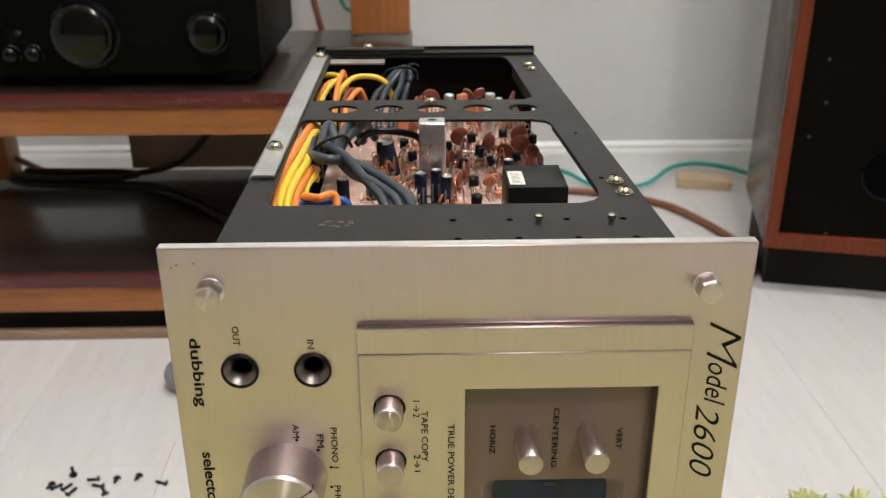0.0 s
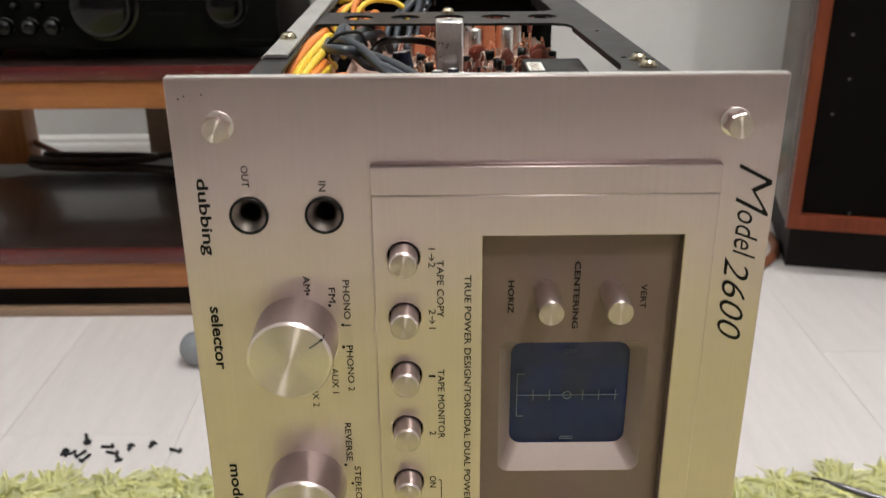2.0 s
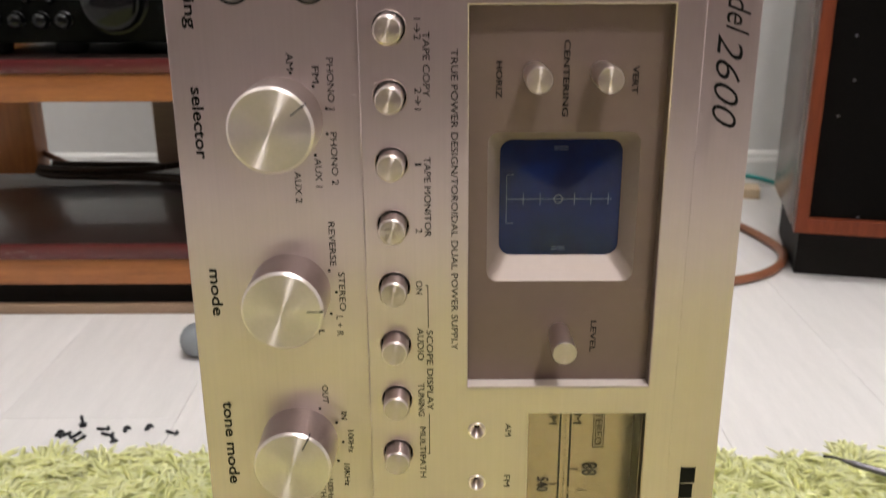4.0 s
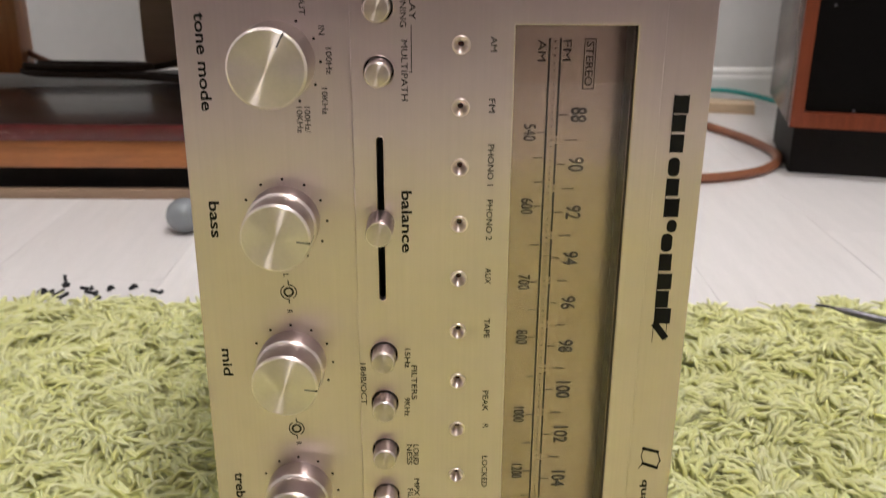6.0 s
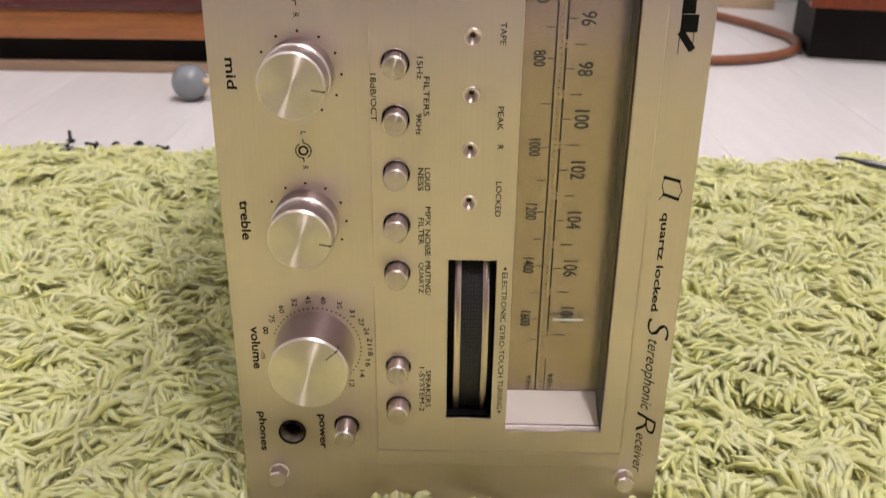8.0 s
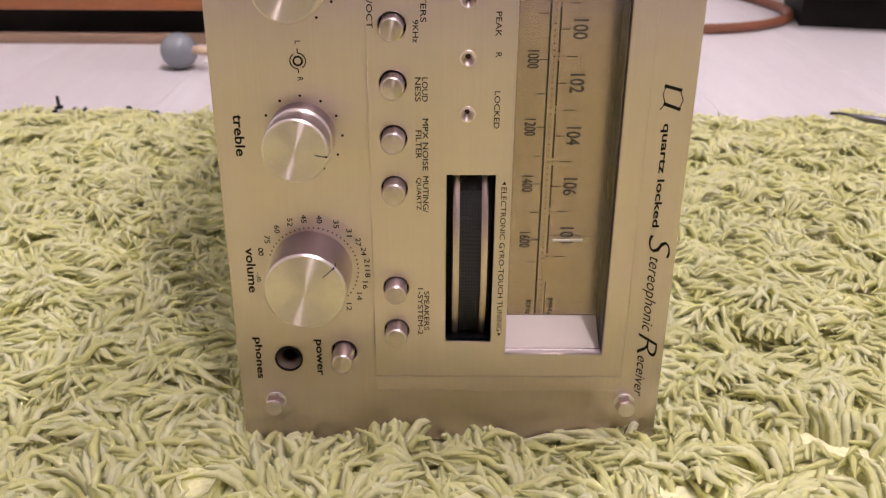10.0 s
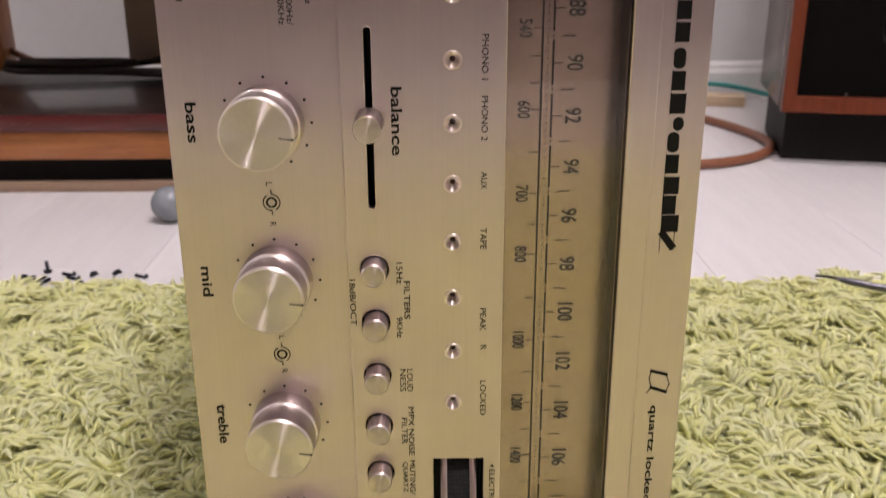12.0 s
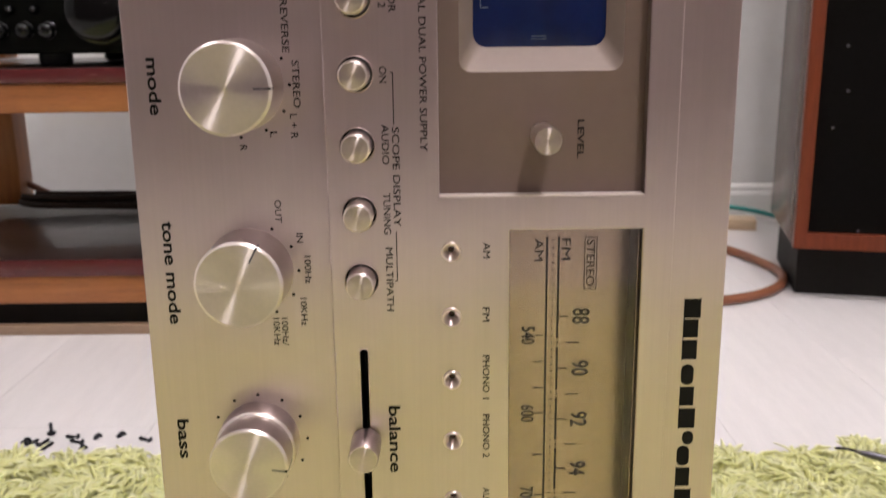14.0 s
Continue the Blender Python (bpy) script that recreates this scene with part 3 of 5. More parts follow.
def control_knob(x, z, r, length, notch, stepped, label):
    """A turned knob with a spun cap, a notch on the cap's rim; stepped knobs have a wider rear ring."""
    if stepped:
        prof = [(0, 0), (r * 1.06, 0), (r * 1.06, length * 0.40), (r * 1.04, length * 0.43), (r * 0.985, length * 0.45), (r * 0.985, length * 0.50), (r, length * 0.53),
                (r, length - 0.0006), (r - 0.0006, length), (0, length)]
    else:
        prof = [(0, 0), (r * 1.03, 0), (r, length - 0.0007), (r - 0.0007, length), (0, length)]
    k = part("control_knob", lathe(prof, 64), M_KNOBSIDE, RX, label, facing(x, z))
    part("cap", lathe([(r - 0.0009, 0), (r - 0.0009, 0.00025), (r * 0.5, 0.0003), (0.0, 0.0004)], 64), M_KNOB, k, at=facing(x, z, -length))
    m = facing(x, z, 0, notch)
    part("pointer", box(r * 0.60, r * 0.93, -0.00026, 0.00026, length + 0.0001, length + 0.0004), M_TOOL, k, at=m)
    part("pointer", box(r * 0.89, r * 0.985, -0.0003, 0.0003, length - 0.0002, length + 0.0003), M_INK, k, at=m)
    part("pointer", box(r * 0.97, r * 1.003, -0.0003, 0.0003, length * 0.55, length - 0.0006), M_TOOL, k, at=m)
    return k


for z, notch, word in ((0.4318, 36, "selector"), (0.3762, 0, "mode"), (0.3215, 62, "tone mode")):
    control_knob(XK, z, 0.0127, 0.0165, notch, False, "large spun aluminium rotary " + word + " knob")
for z, notch, word in ((0.2672, -8, "bass"), (0.2128, -8, "mid"), (0.1575, -10, "treble")):
    control_knob(XK, z, 0.0117, 0.0190, notch, True, "stepped spun aluminium " + word + " tone knob")
control_knob(XK + 0.0006, 0.1030, 0.0155, 0.0200, 42, False, "largest spun aluminium volume knob")


def push_button(x, z, parent_label="", depth=0.0105):
    """A round push button that stands out of its hole; its tip is slightly domed."""
    prof = [(0, -0.006), (0.0043, -0.006), (0.0043, depth - 0.0012), (0.0041, depth - 0.0005), (0.0036, depth - 0.0001), (0, depth)]
    b = part("push_button", lathe(prof, 32), M_KNOBSIDE, RX, parent_label, facing(x, z))
    part("cap", lathe([(0.0037, 0), (0.0024, 0.0002), (0, 0.00025)], 32), M_BUTTON, b, at=facing(x, z, -depth))
    return b


for z in BUTTONS:
    push_button(XB, z)
push_button(-0.0437, 0.0655)


def led(z):
    """A countersunk chrome eyelet with a dark lens at its bottom."""
    e = part("indicator_eyelet", lathe([(0.0009, -0.0006), (0.0011, 0.0006), (0.0019, 0.0028), (0.0024, 0.0037), (0.0028, 0.0038), (0.0031, 0.0033)], 28), M_EYELET, RX, "chrome eyelet of an indicator lamp", facing(XL, z))
    part("lens", lathe([(0.0, -0.0006), (0.0014, -0.0006), (0.0013, -0.0002), (0, -0.0001)], 16), M_LEDRED, e, at=facing(XL, z))


for z in LEDS:
    led(z)


def jack(x, z):
    j = part("jack_socket", lathe([(0.0050, -0.0010), (0.0050, 0.0008), (0.0052, 0.0011), (0.0056, 0.0011), (0.0058, 0.0007), (0.0057, 0.0)], 32), M_BLACKPL, RX, "headphone-size jack socket with black collar", facing(x, z))
    part("sleeve", lathe([(0.0027, -0.0090), (0.0028, -0.0034), (0.0032, -0.0022), (0.0040, -0.0012), (0.0050, 0.0002), (0.0052, 0.0002)], 32), M_SLEEVERING, j, "grey metal sleeve", at=facing(x, z))
    part("bore", lathe([(0.0, -0.0090), (0.0050, -0.0089)], 20), M_INKHOLE, j, at=facing(x, z))


for x, z in ((-0.067, 0.4715), (-0.0448, 0.4715), (-0.0665, 0.0622)):
    jack(x, z)


def corner_bolt(x, z):
    b = part("corner_bolt", lathe([(0, 0), (0.0040, 0), (0.0040, 0.0046), (0.0035, 0.0058), (0, 0.0058)], 6), M_CHROME, RX, "bright six-sided corner bolt", facing(x, z, 0, 15))
    for f in b.data.polygons:
        f.use_smooth = False
    part("washer", lathe([(0, 0), (0.0043, 0), (0.0041, 0.0004), (0, 0.0004)], 28), M_EDGE, b, at=facing(x, z))
    part("cap", lathe([(0.0034, 0), (0.0, 0.0002)], 28), M_KNOB, b, at=facing(x, z, -0.0058))


for x in (-0.0733, 0.0735):
    for z in (0.4985, 0.0415):
        corner_bolt(x, z)


def balance_slider():
    z = 0.2682
    part("slot_shadow", box(-0.0245, -0.019, 0.012, 0.013, 0.236, 0.300), M_BLACKPL, RX)
    frame_walls(SLOT[0], SLOT[1], SLOT[2], SLOT[3], -0.0026, 0.010, M_BLACKPL, "slot_wall", PANEL)
    rim = [rect(SLOT[0] - g, SLOT[1] + g, SLOT[2] - g, SLOT[3] + g, 0.0011 + g) for g in (0.0004, 0.0)]
    part("slot_rim", sheet(rim, 0.0006, Matrix.Translation((0, INNER_Y + 0.0001, 0)) @ FRONT, 0.0002), M_RIM, PANEL, "rose-tinted rim of the slot")
    s = part("balance_slider", lathe([(0, -0.004), (0.0010, -0.004), (0.0010, 0.0046), (0.0043, 0.0048), (0.0047, 0.0056), (0.0045, 0.0170), (0.0042, 0.0176), (0, 0.0176)], 36), M_KNOBSIDE, RX, "round sliding balance knob in its slot", facing(XB, z))
    part("cap", lathe([(0.0040, 0), (0, 0.0003)], 36), M_BUTTON, s, at=facing(XB, z, -0.0176))


balance_slider()


def legends():
    """All the printing on the faceplate and the raised panel."""
    yp, yi = -0.00012, INNER_Y - 0.00012
    for word, x, z, ln in (("OUT", -0.0672, 0.4868, 0.0066), ("IN", -0.0450, 0.4820, 0.0032), ("AM", -0.0515, 0.4520, 0.0052), ("FM", -0.0440, 0.4480, 0.0050),
                           ("PHONO 1", -0.0396, 0.4505, 0.0155), ("PHONO 2", -0.0394, 0.4282, 0.0165), ("AUX 1", -0.0445, 0.4202, 0.0092), ("AUX 2", -0.0510, 0.4160, 0.0100),
                           ("REVERSE", -0.0413, 0.3998, 0.0146), ("STEREO", -0.0388, 0.3830, 0.0133), ("L + R", -0.0400, 0.3680, 0.0072), ("L", -0.0460, 0.3630, 0.0017), ("R", -0.0550, 0.3592, 0.0017)):
        part("legend", written(word, x, z, ln, 0.0021, yp, heavy=0.009), M_INK, PLATE)
    for word, x, z, ln in (("OUT", -0.0460, 0.3430, 0.0068), ("IN", -0.0400, 0.3330, 0.0030), ("100Hz", -0.0380, 0.3260, 0.0086), ("10KHz", -0.0398, 0.3130, 0.0088), ("100Hz/", -0.0458, 0.3068, 0.0088),
                           ("10KHz", -0.0484, 0.3068, 0.0088), ("L", -0.0560, 0.2475, 0.0013), ("R", -0.0555, 0.2336, 0.0015), ("L", -0.0552, 0.1920, 0.0013), ("R", -0.0550, 0.1790, 0.0015)):
        part("legend", written(word, x, z, ln, 0.0020, yp, heavy=0.009), M_INK, PLATE)
    for word, x, z, ln, tall in (("dubbing", -0.0803, 0.4830, 0.0240, 0.0044), ("selector", -0.0800, 0.4420, 0.0220, 0.0036), ("mode", -0.0795, 0.3842, 0.0162, 0.0036),
                                 ("tone mode", -0.0790, 0.3370, 0.0318, 0.0037), ("bass", -0.0795, 0.2740, 0.0132, 0.0037), ("mid", -0.0795, 0.2180, 0.0110, 0.0036),
                                 ("treble", -0.0787, 0.1652, 0.0160, 0.0037), ("volume", -0.0787, 0.1120, 0.0195, 0.0036), ("phones", -0.0790, 0.0720, 0.0195, 0.0040), ("power", -0.0545, 0.0712, 0.0172, 0.0032)):
        part("legend", written(word, x, z, ln, tall, yp, bold=0.022), M_INK, PLATE)
    part("legend", written("balance", -0.0130, 0.2790, 0.0222, 0.0036, yi, bold=0.022), M_INK, PANEL)
    for word, x, z, ln in (("TAPE COPY", -0.0108, 0.4582, 0.0190), ("1\u21922", -0.0133, 0.4620, 0.0062), ("2\u21921", -0.0133, 0.4420, 0.0066), ("TAPE MONITOR", -0.0108, 0.4212, 0.0255),
                           ("1", -0.0136, 0.4192, 0.0008), ("2", -0.0136, 0.3985, 0.0015), ("ON", -0.0138, 0.3812, 0.0046), ("AUDIO", -0.0136, 0.3650, 0.0115), ("SCOPE DISPLAY", -0.0106, 0.3642, 0.0290),
                           ("TUNING", -0.0136, 0.3452, 0.0122), ("MULTIPATH", -0.0133, 0.3290, 0.0195), ("15Hz", -0.0132, 0.2200, 0.0078), ("FILTERS", -0.0108, 0.2132, 0.0140), ("9KHz", -0.0135, 0.2000, 0.0078),
                           ("18dB/OCT", -0.0294, 0.2140, 0.0170)):
        part("legend", written(word, x, z, ln, 0.0021, yi, heavy=0.009), M_INK, PANEL)
    for word, x, z, ln in (("LOUD", -0.0103, 0.1800, 0.0088), ("NESS", -0.0128, 0.1800, 0.0088), ("MPX NOISE", -0.0101, 0.1650, 0.0198), ("FILTER", -0.0126, 0.1606, 0.0108), ("MUTING/", -0.0100, 0.1430, 0.0145),
                           ("QUARTZ", -0.0127, 0.1424, 0.0130), ("SPEAKERS", -0.0097, 0.0952, 0.0175), ("1-SYSTEM-2", -0.0122, 0.0965, 0.0208), ("ELECTRONIC GYRO-TOUCH TUNING", 0.0193, 0.1388, 0.0615),
                           ("AM", 0.0155, 0.3302, 0.0048), ("FM", 0.0153, 0.3104, 0.0046), ("PHONO 1", 0.0153, 0.2952, 0.0142), ("PHONO 2", 0.0153, 0.2760, 0.0145), ("AUX", 0.0153, 0.2512, 0.0060), ("TAPE", 0.0153, 0.2320, 0.0076),
                           ("PEAK", 0.0154, 0.2030, 0.0086), ("R", 0.0157, 0.1890, 0.0018), ("LOCKED", 0.0157, 0.1752, 0.0138), ("TRUE POWER DESIGN/TOROIDAL DUAL POWER SUPPLY", -0.0025, 0.4532, 0.0960)):
        part("legend", written(word, x, z, ln, 0.0021, yi, heavy=0.009), M_INK, PANEL)
    # arrowheads at both ends of the wheel's caption
    for z, s in ((0.1398, 1), (0.0765, -1)):
        bm = bmesh.new()
        v = [bm.verts.new(c) for c in ((0.0185, yi, z), (0.0201, yi, z), (0.0193, yi, z + s * 0.0014))]
        bm.faces.new(v if s > 0 else v[::-1])
        part("arrow", bm, M_INK, PANEL)
    for z0, z1 in ((0.3650, 0.3795), (0.3188, 0.3338)):
        part("bracket_line", box(-0.0112, -0.0109, yi, yi + 0.0001, z0, z1), M_INK, PANEL)
    for z in (0.3795, 0.3188):
        part("bracket_line", box(-0.0118, -0.0109, yi, yi + 0.0001, z - 0.00015, z + 0.00015), M_INK, PANEL)
    # the maker's word mark, as plain bars
    lo, hi, shrink = 0.0757, 0.0806, 0.896

    def down(z):
        return 0.3110 - (0.3112 - z) * shrink
    for z, w, top, low in ((0.3112, 0.0060, hi, lo), (0.3040, 0.0058, hi - 0.0004, lo), (0.2966, 0.0062, hi - 0.0004, lo), (0.2716, 0.0066, hi, lo),
                           (0.2796, 0.0062, hi - 0.0006, lo), (0.2492, 0.0064, hi - 0.0006, lo), (0.2408, 0.0060, hi, lo), (0.2336, 0.0066, hi - 0.0004, lo), (0.2260, 0.0060, hi + 0.0010, lo)):
        part("word_mark_bar", box(low, top, yp, yp + 0.0001, down(z - w * 1.08), down(z) + 0.0002), M_INK, PLATE)
    for z, w, top, low in ((0.2880, 0.0074, hi - 0.0010, lo), (0.2578, 0.0076, hi - 0.0010, lo), (0.2634, 0.0052, hi, lo + 0.0014)):
        part("word_mark_bar", sheet([rect(low, top, down(z - w), down(z), 0.0018)], 0.0001, Matrix.Translation((0, yp + 0.0001, 0)) @ FRONT), M_INK, PLATE)
    part("word_mark_bar", stroke_bar(lo + 0.0010, down(0.2186), hi - 0.0008, down(0.2140), 0.0013, yp), M_INK, PLATE)
    for x, za, zb in ((hi - 0.0001, 0.2196, 0.2124), (lo, 0.2200, 0.2116), (hi, 0.3114, 0.3050), (hi, 0.2718, 0.2650), (hi, 0.2410, 0.2348), (lo, 0.3114, 0.3050), (lo, 0.3042, 0.2978), (lo, 0.2968, 0.2900),
                      (lo, 0.2798, 0.2730), (lo, 0.2718, 0.2646), (lo, 0.2494, 0.2424), (lo, 0.2410, 0.2344), (lo, 0.2338, 0.2266)):
        part("word_mark_bar", box(x - 0.00012, x + 0.00012, yp - 0.0001, yp, down(zb) - 0.0003, down(za) + 0.0003), M_INK, PLATE)
    for word, x, z, ln, tall, lean, thin in (("M", 0.0812, 0.4862, 0.0165, 0.0100, 0.42, -0.016), ("odel", 0.0806, 0.4720, 0.0158, 0.0070, 0.45, 0), ("2600", 0.0790, 0.4572, 0.0282, 0.0078, 0.45, -0.006),
                                             ("S", 0.0808, 0.1185, 0.0100, 0.0088, 0.35, -0.014), ("tereophonic", 0.0790, 0.1092, 0.0335, 0.0060, 0.5, 0), ("R", 0.0806, 0.0752, 0.0112, 0.0080, 0.4, -0.014), ("eceiver", 0.0790, 0.0645, 0.0200, 0.0040, 0.5, 0)):
        part("legend", written(word, x, z, ln, tall, yp, shear=lean, bold=thin), M_INK, PLATE)
    part("legend", written("quartz locked", 0.0780, 0.1628, 0.0412, 0.0036, yp, bold=0.02), M_INK, PLATE)
    hexagon = [(0.0765, 0.1766), (0.0818, 0.1752), (0.0832, 0.1714), (0.0820, 0.1682), (0.0768, 0.1700), (0.0757, 0.1736)]
    for (xa, za), (xb, zb), wide in zip(hexagon, hexagon[1:] + hexagon[:1], (0.00062, 0.00018, 0.00018, 0.00062, 0.00018, 0.00018)):
        part("crystal_sign", stroke_bar(xa, za, xb, zb, wide, yp), M_INK, PLATE)
    part("crystal_sign", stroke_bar(0.0768, 0.1700, 0.0752, 0.1680, 0.00020, yp), M_INK, PLATE)
    dot = sheet([ring(0, 0, 0.00050, 12)], 0.0001, FRONT)
    dot.materials.append(M_INK)

    def spot(x, z, s=1.0):
        part("index_dot", dot, None, PLATE, at=Matrix.Translation((x, yp, z)) @ Matrix.Diagonal((s, 1, s, 1)))
    for cz, angles in ((0.4318, (74, 44, 14, -16, -46, -76)), (0.3762, (30, 0, -30, -60, -90)), (0.3215, (60, 30, 0, -30, -60)), (0.2672, (150, 120, 90, 60, 30, 0, -30, -60)),
                       (0.2128, (150, 120, 90, 60, 30, 0, -30, -60)), (0.1575, (150, 120, 90, 60, 30, 0, -30, -60))):
        for a in angles:
            spot(XK + 0.0148 * math.cos(radians(a)), cz + 0.0148 * math.sin(radians(a)))
    cx, cz = XK + 0.0012, 0.1030
    for k in range(36):
        a = radians(160 - 6.1 * k)
        spot(cx + 0.0176 * math.cos(a), cz + 0.0176 * math.sin(a), 0.62)
    for word, a in (("\u221e", 160), ("75", 144), ("60", 128), ("52", 112), ("45", 97), ("40", 81), ("35", 63), ("31", 47), ("27", 33), ("24", 21), ("21", 8), ("18", -5), ("16", -19), ("14", -34), ("12", -51)):
        x, z = cx + 0.0214 * math.cos(radians(a)), cz + 0.0214 * math.sin(radians(a))
        part("legend", written(word, x, z + 0.0017, 0.0034, 0.0021, yp, heavy=0.009), M_INK, PLATE)
    part("legend", written("-dB", cx - 0.0218, cz - 0.0016, 0.0042, 0.0015, yp), M_INK, PLATE)
    for z in (0.2405, 0.1848):
        part("balance_sign", sheet([ring(-0.0555, z, 0.0019), ring(-0.0555, z, 0.0012)], 0.0001, Matrix.Translation((0, yp, 0)) @ FRONT), M_INK, PLATE)
        for s in (1, -1):
            arc = [(r * math.cos(radians(a)) * s - 0.0555, z + r * math.sin(radians(a)) * s) for r, seq in ((0.0030, range(-60, 91, 15)), (0.0026, range(90, -61, -15))) for a in seq]
            part("balance_sign", sheet([arc], 0.0001, Matrix.Translation((0, yp, 0)) @ FRONT), M_INK, PLATE)
            part("balance_sign", box(-0.0557, -0.0553, yp, yp + 0.0001, z + min(s * 0.0028, s * 0.0044), z + max(s * 0.0028, s * 0.0044)), M_INK, PLATE)
    for x, z in ((-0.0838, 0.5062), (-0.0822, 0.5070), (-0.0772, 0.5075)):
        spot(x, z, 0.5)


legends()


# ---- the open chassis behind the faceplate ----
SZ = 0.4985


def chassis():
    edge = [(-0.0795, 0.0045), (0.0750, 0.0045), (0.0628, 0.3535), (-0.0765, 0.3535)]
    big = [(-0.0675, 0.0735), (-0.0650, 0.0705), (0.0480, 0.0705), (0.0530, 0.0735), (0.0556, 0.0770), (0.0567, 0.0850), (0.0515, 0.1780), (0.0495, 0.1835), (0.0430, 0.1865), (-0.0660, 0.1885), (-0.0684, 0.1850)]
    far = [(-0.0675, 0.2265), (0.0440, 0.2260), (0.0485, 0.2310), (0.0455, 0.3120), (0.0440, 0.3300), (0.0410, 0.3380), (-0.0665, 0.3400)]
    holes = [ring(x, 0.2085, 0.0074, 24) for x in (-0.0500, -0.0270, -0.0050, 0.0180, 0.0410)]
    small = [ring(x, 0.0545, 0.0013, 12) for x in (0.0, 0.0200, 0.0400, 0.0600)] + [ring(x, 0.0375, 0.0013, 12) for x in (0.0010, 0.0215, 0.0415, 0.0610)] + [ring(0.0605, 0.1620, 0.0010, 10), ring(0.0605, 0.0985, 0.0012, 10)]
    top = part("chassis_top", sheet([edge, big, far] + holes + small, 0.0012, Matrix.Translation((0, 0, SZ - 0.0012))), M_SHEET, RX, "black painted steel side sheet with cut-outs")
    # folded lips
    part("lip", box(0, 0.0009, 0, 0.0920, -0.0026, -0.0012), M_SHEET, top, at=Matrix.Translation((0.0568, 0.0860, SZ)) @ Matrix.Rotation(radians(3.2), 4, "Z"))
    part("lip", box(0, 0.0009, 0, 0.0760, -0.0070, -0.0012), M_SHEET, top, at=Matrix.Translation((0.0486, 0.2350, SZ)) @ Matrix.Rotation(radians(2.2), 4, "Z"))
    part("lip", box(-0.076, 0.073, 0.0220, 0.0232, 0.06, SZ - 0.0012), M_SHEET, top)
    back = part("rear_panel", box(-0.078, 0.0640, 0.3535, 0.3555, 0.045, SZ + 0.0035, 0.0006, 1), M_MATTE, RX, "black steel rear panel")
    part("rear_flange", box(-0.076, 0.0620, 0.3415, 0.3535, SZ + 0.0004, SZ + 0.0018), M_SHEET, back)
    part("bottom_sheet", box(-0.0800, -0.0788, 0.0045, 0.3535, 0.045, SZ - 0.0014), M_MATTE, RX)
    part("lower_sheet", box(-0.0785, 0.0600, 0.0060, 0.3535, 0.044, 0.0455), M_MATTE, RX)
    # zinc rail along the underside edge
    bm = bmesh.new()
    prof = [(-0.0796, -0.016), (-0.0796, -0.0010), (-0.0790, 0.0006), (-0.0776, 0.0016), (-0.0694, 0.0016), (-0.0690, 0.0012), (-0.0690, 0.0004), (-0.0780, 0.0004), (-0.0784, -0.016)]
    a, b = [[bm.verts.new((x, y, SZ + z)) for x, z in prof] for y in (0.1010, 0.3380)]
    for i in range(len(prof)):
        j = (i + 1) % len(prof)
        bm.faces.new((a[i], a[j], b[j], b[i]))
    bm.faces.new(a[::-1])
    bm.faces.new(b)
    bmesh.ops.recalc_face_normals(bm, faces=bm.faces[:])
    rail = part("side_rail", bm, M_ZINC, RX, "bare galvanised steel rail")
    part("rail_arm", box(-0.0700, -0.0330, 0.3210, 0.3330, SZ - 0.0012, SZ - 0.0003), M_ZINC, rail)
    part("folded_hump", box(-0.0720, -0.0080, 0.3440, 0.3520, SZ + 0.0018, SZ + 0.0040, 0.0012, 2), M_SHEET, back)

    def screw(x, y, parent, r=0.0033, z=SZ, turn=20):
        m = Matrix.Translation((x, y, z)) @ Matrix.Rotation(radians(turn), 4, "Z")
        q = part("pan_screw", lathe([(0, 0), (r * 1.15, 0), (r * 1.15, 0.0005), (r, 0.0006), (r, 0.0012), (r * 0.8, 0.0022), (r * 0.45, 0.0027), (0, 0.0028)], 24), M_SCREW, parent, at=m)
        part("recess", box(-r * 0.55, r * 0.55, -0.0004, 0.0004, 0.0024, 0.00285), M_INK, q, at=m)
        part("recess", box(-0.0004, 0.0004, -r * 0.55, r * 0.55, 0.0024, 0.00288), M_INK, q, at=m)
    screw(-0.0740, 0.1380, rail, 0.0032, SZ + 0.0016)
    screw(-0.0735, 0.3330, rail, 0.0032, SZ + 0.0016, 50)
    for x, y in ((0.0650, 0.0935), (0.0660, 0.0805), (0.0560, 0.2970), (0.0550, 0.3090), (-0.0055, 0.2215)):
        screw(x, y, top, 0.0030, turn=x * 900)
    screw(-0.0440, 0.3480, back, 0.0032, SZ + 0.0040)
    for x in (0.0300, 0.0555):
        part("stud", lathe([(0, 0), (0.0010, 0), (0.0010, 0.0008), (0.0014, 0.0010), (0.0014, 0.0021), (0.0009, 0.0025), (0, 0.0025)], 16), M_SCREW, top, at=Matrix.Translation((x, 0.0530, SZ)))
    rnd = random.Random(5)
    for k in range(16):
        x, y = -0.047 + rnd.random() * 0.011, 0.0490 + rnd.random() * 0.006
        part("stamped_bar", box(x, x + 0.0012 + rnd.random() * 0.001, y, y + 0.0004, SZ, SZ + 0.0001), M_GREYBROWN, top)
    return top


CHASSIS = chassis()
PZ = 0.4665


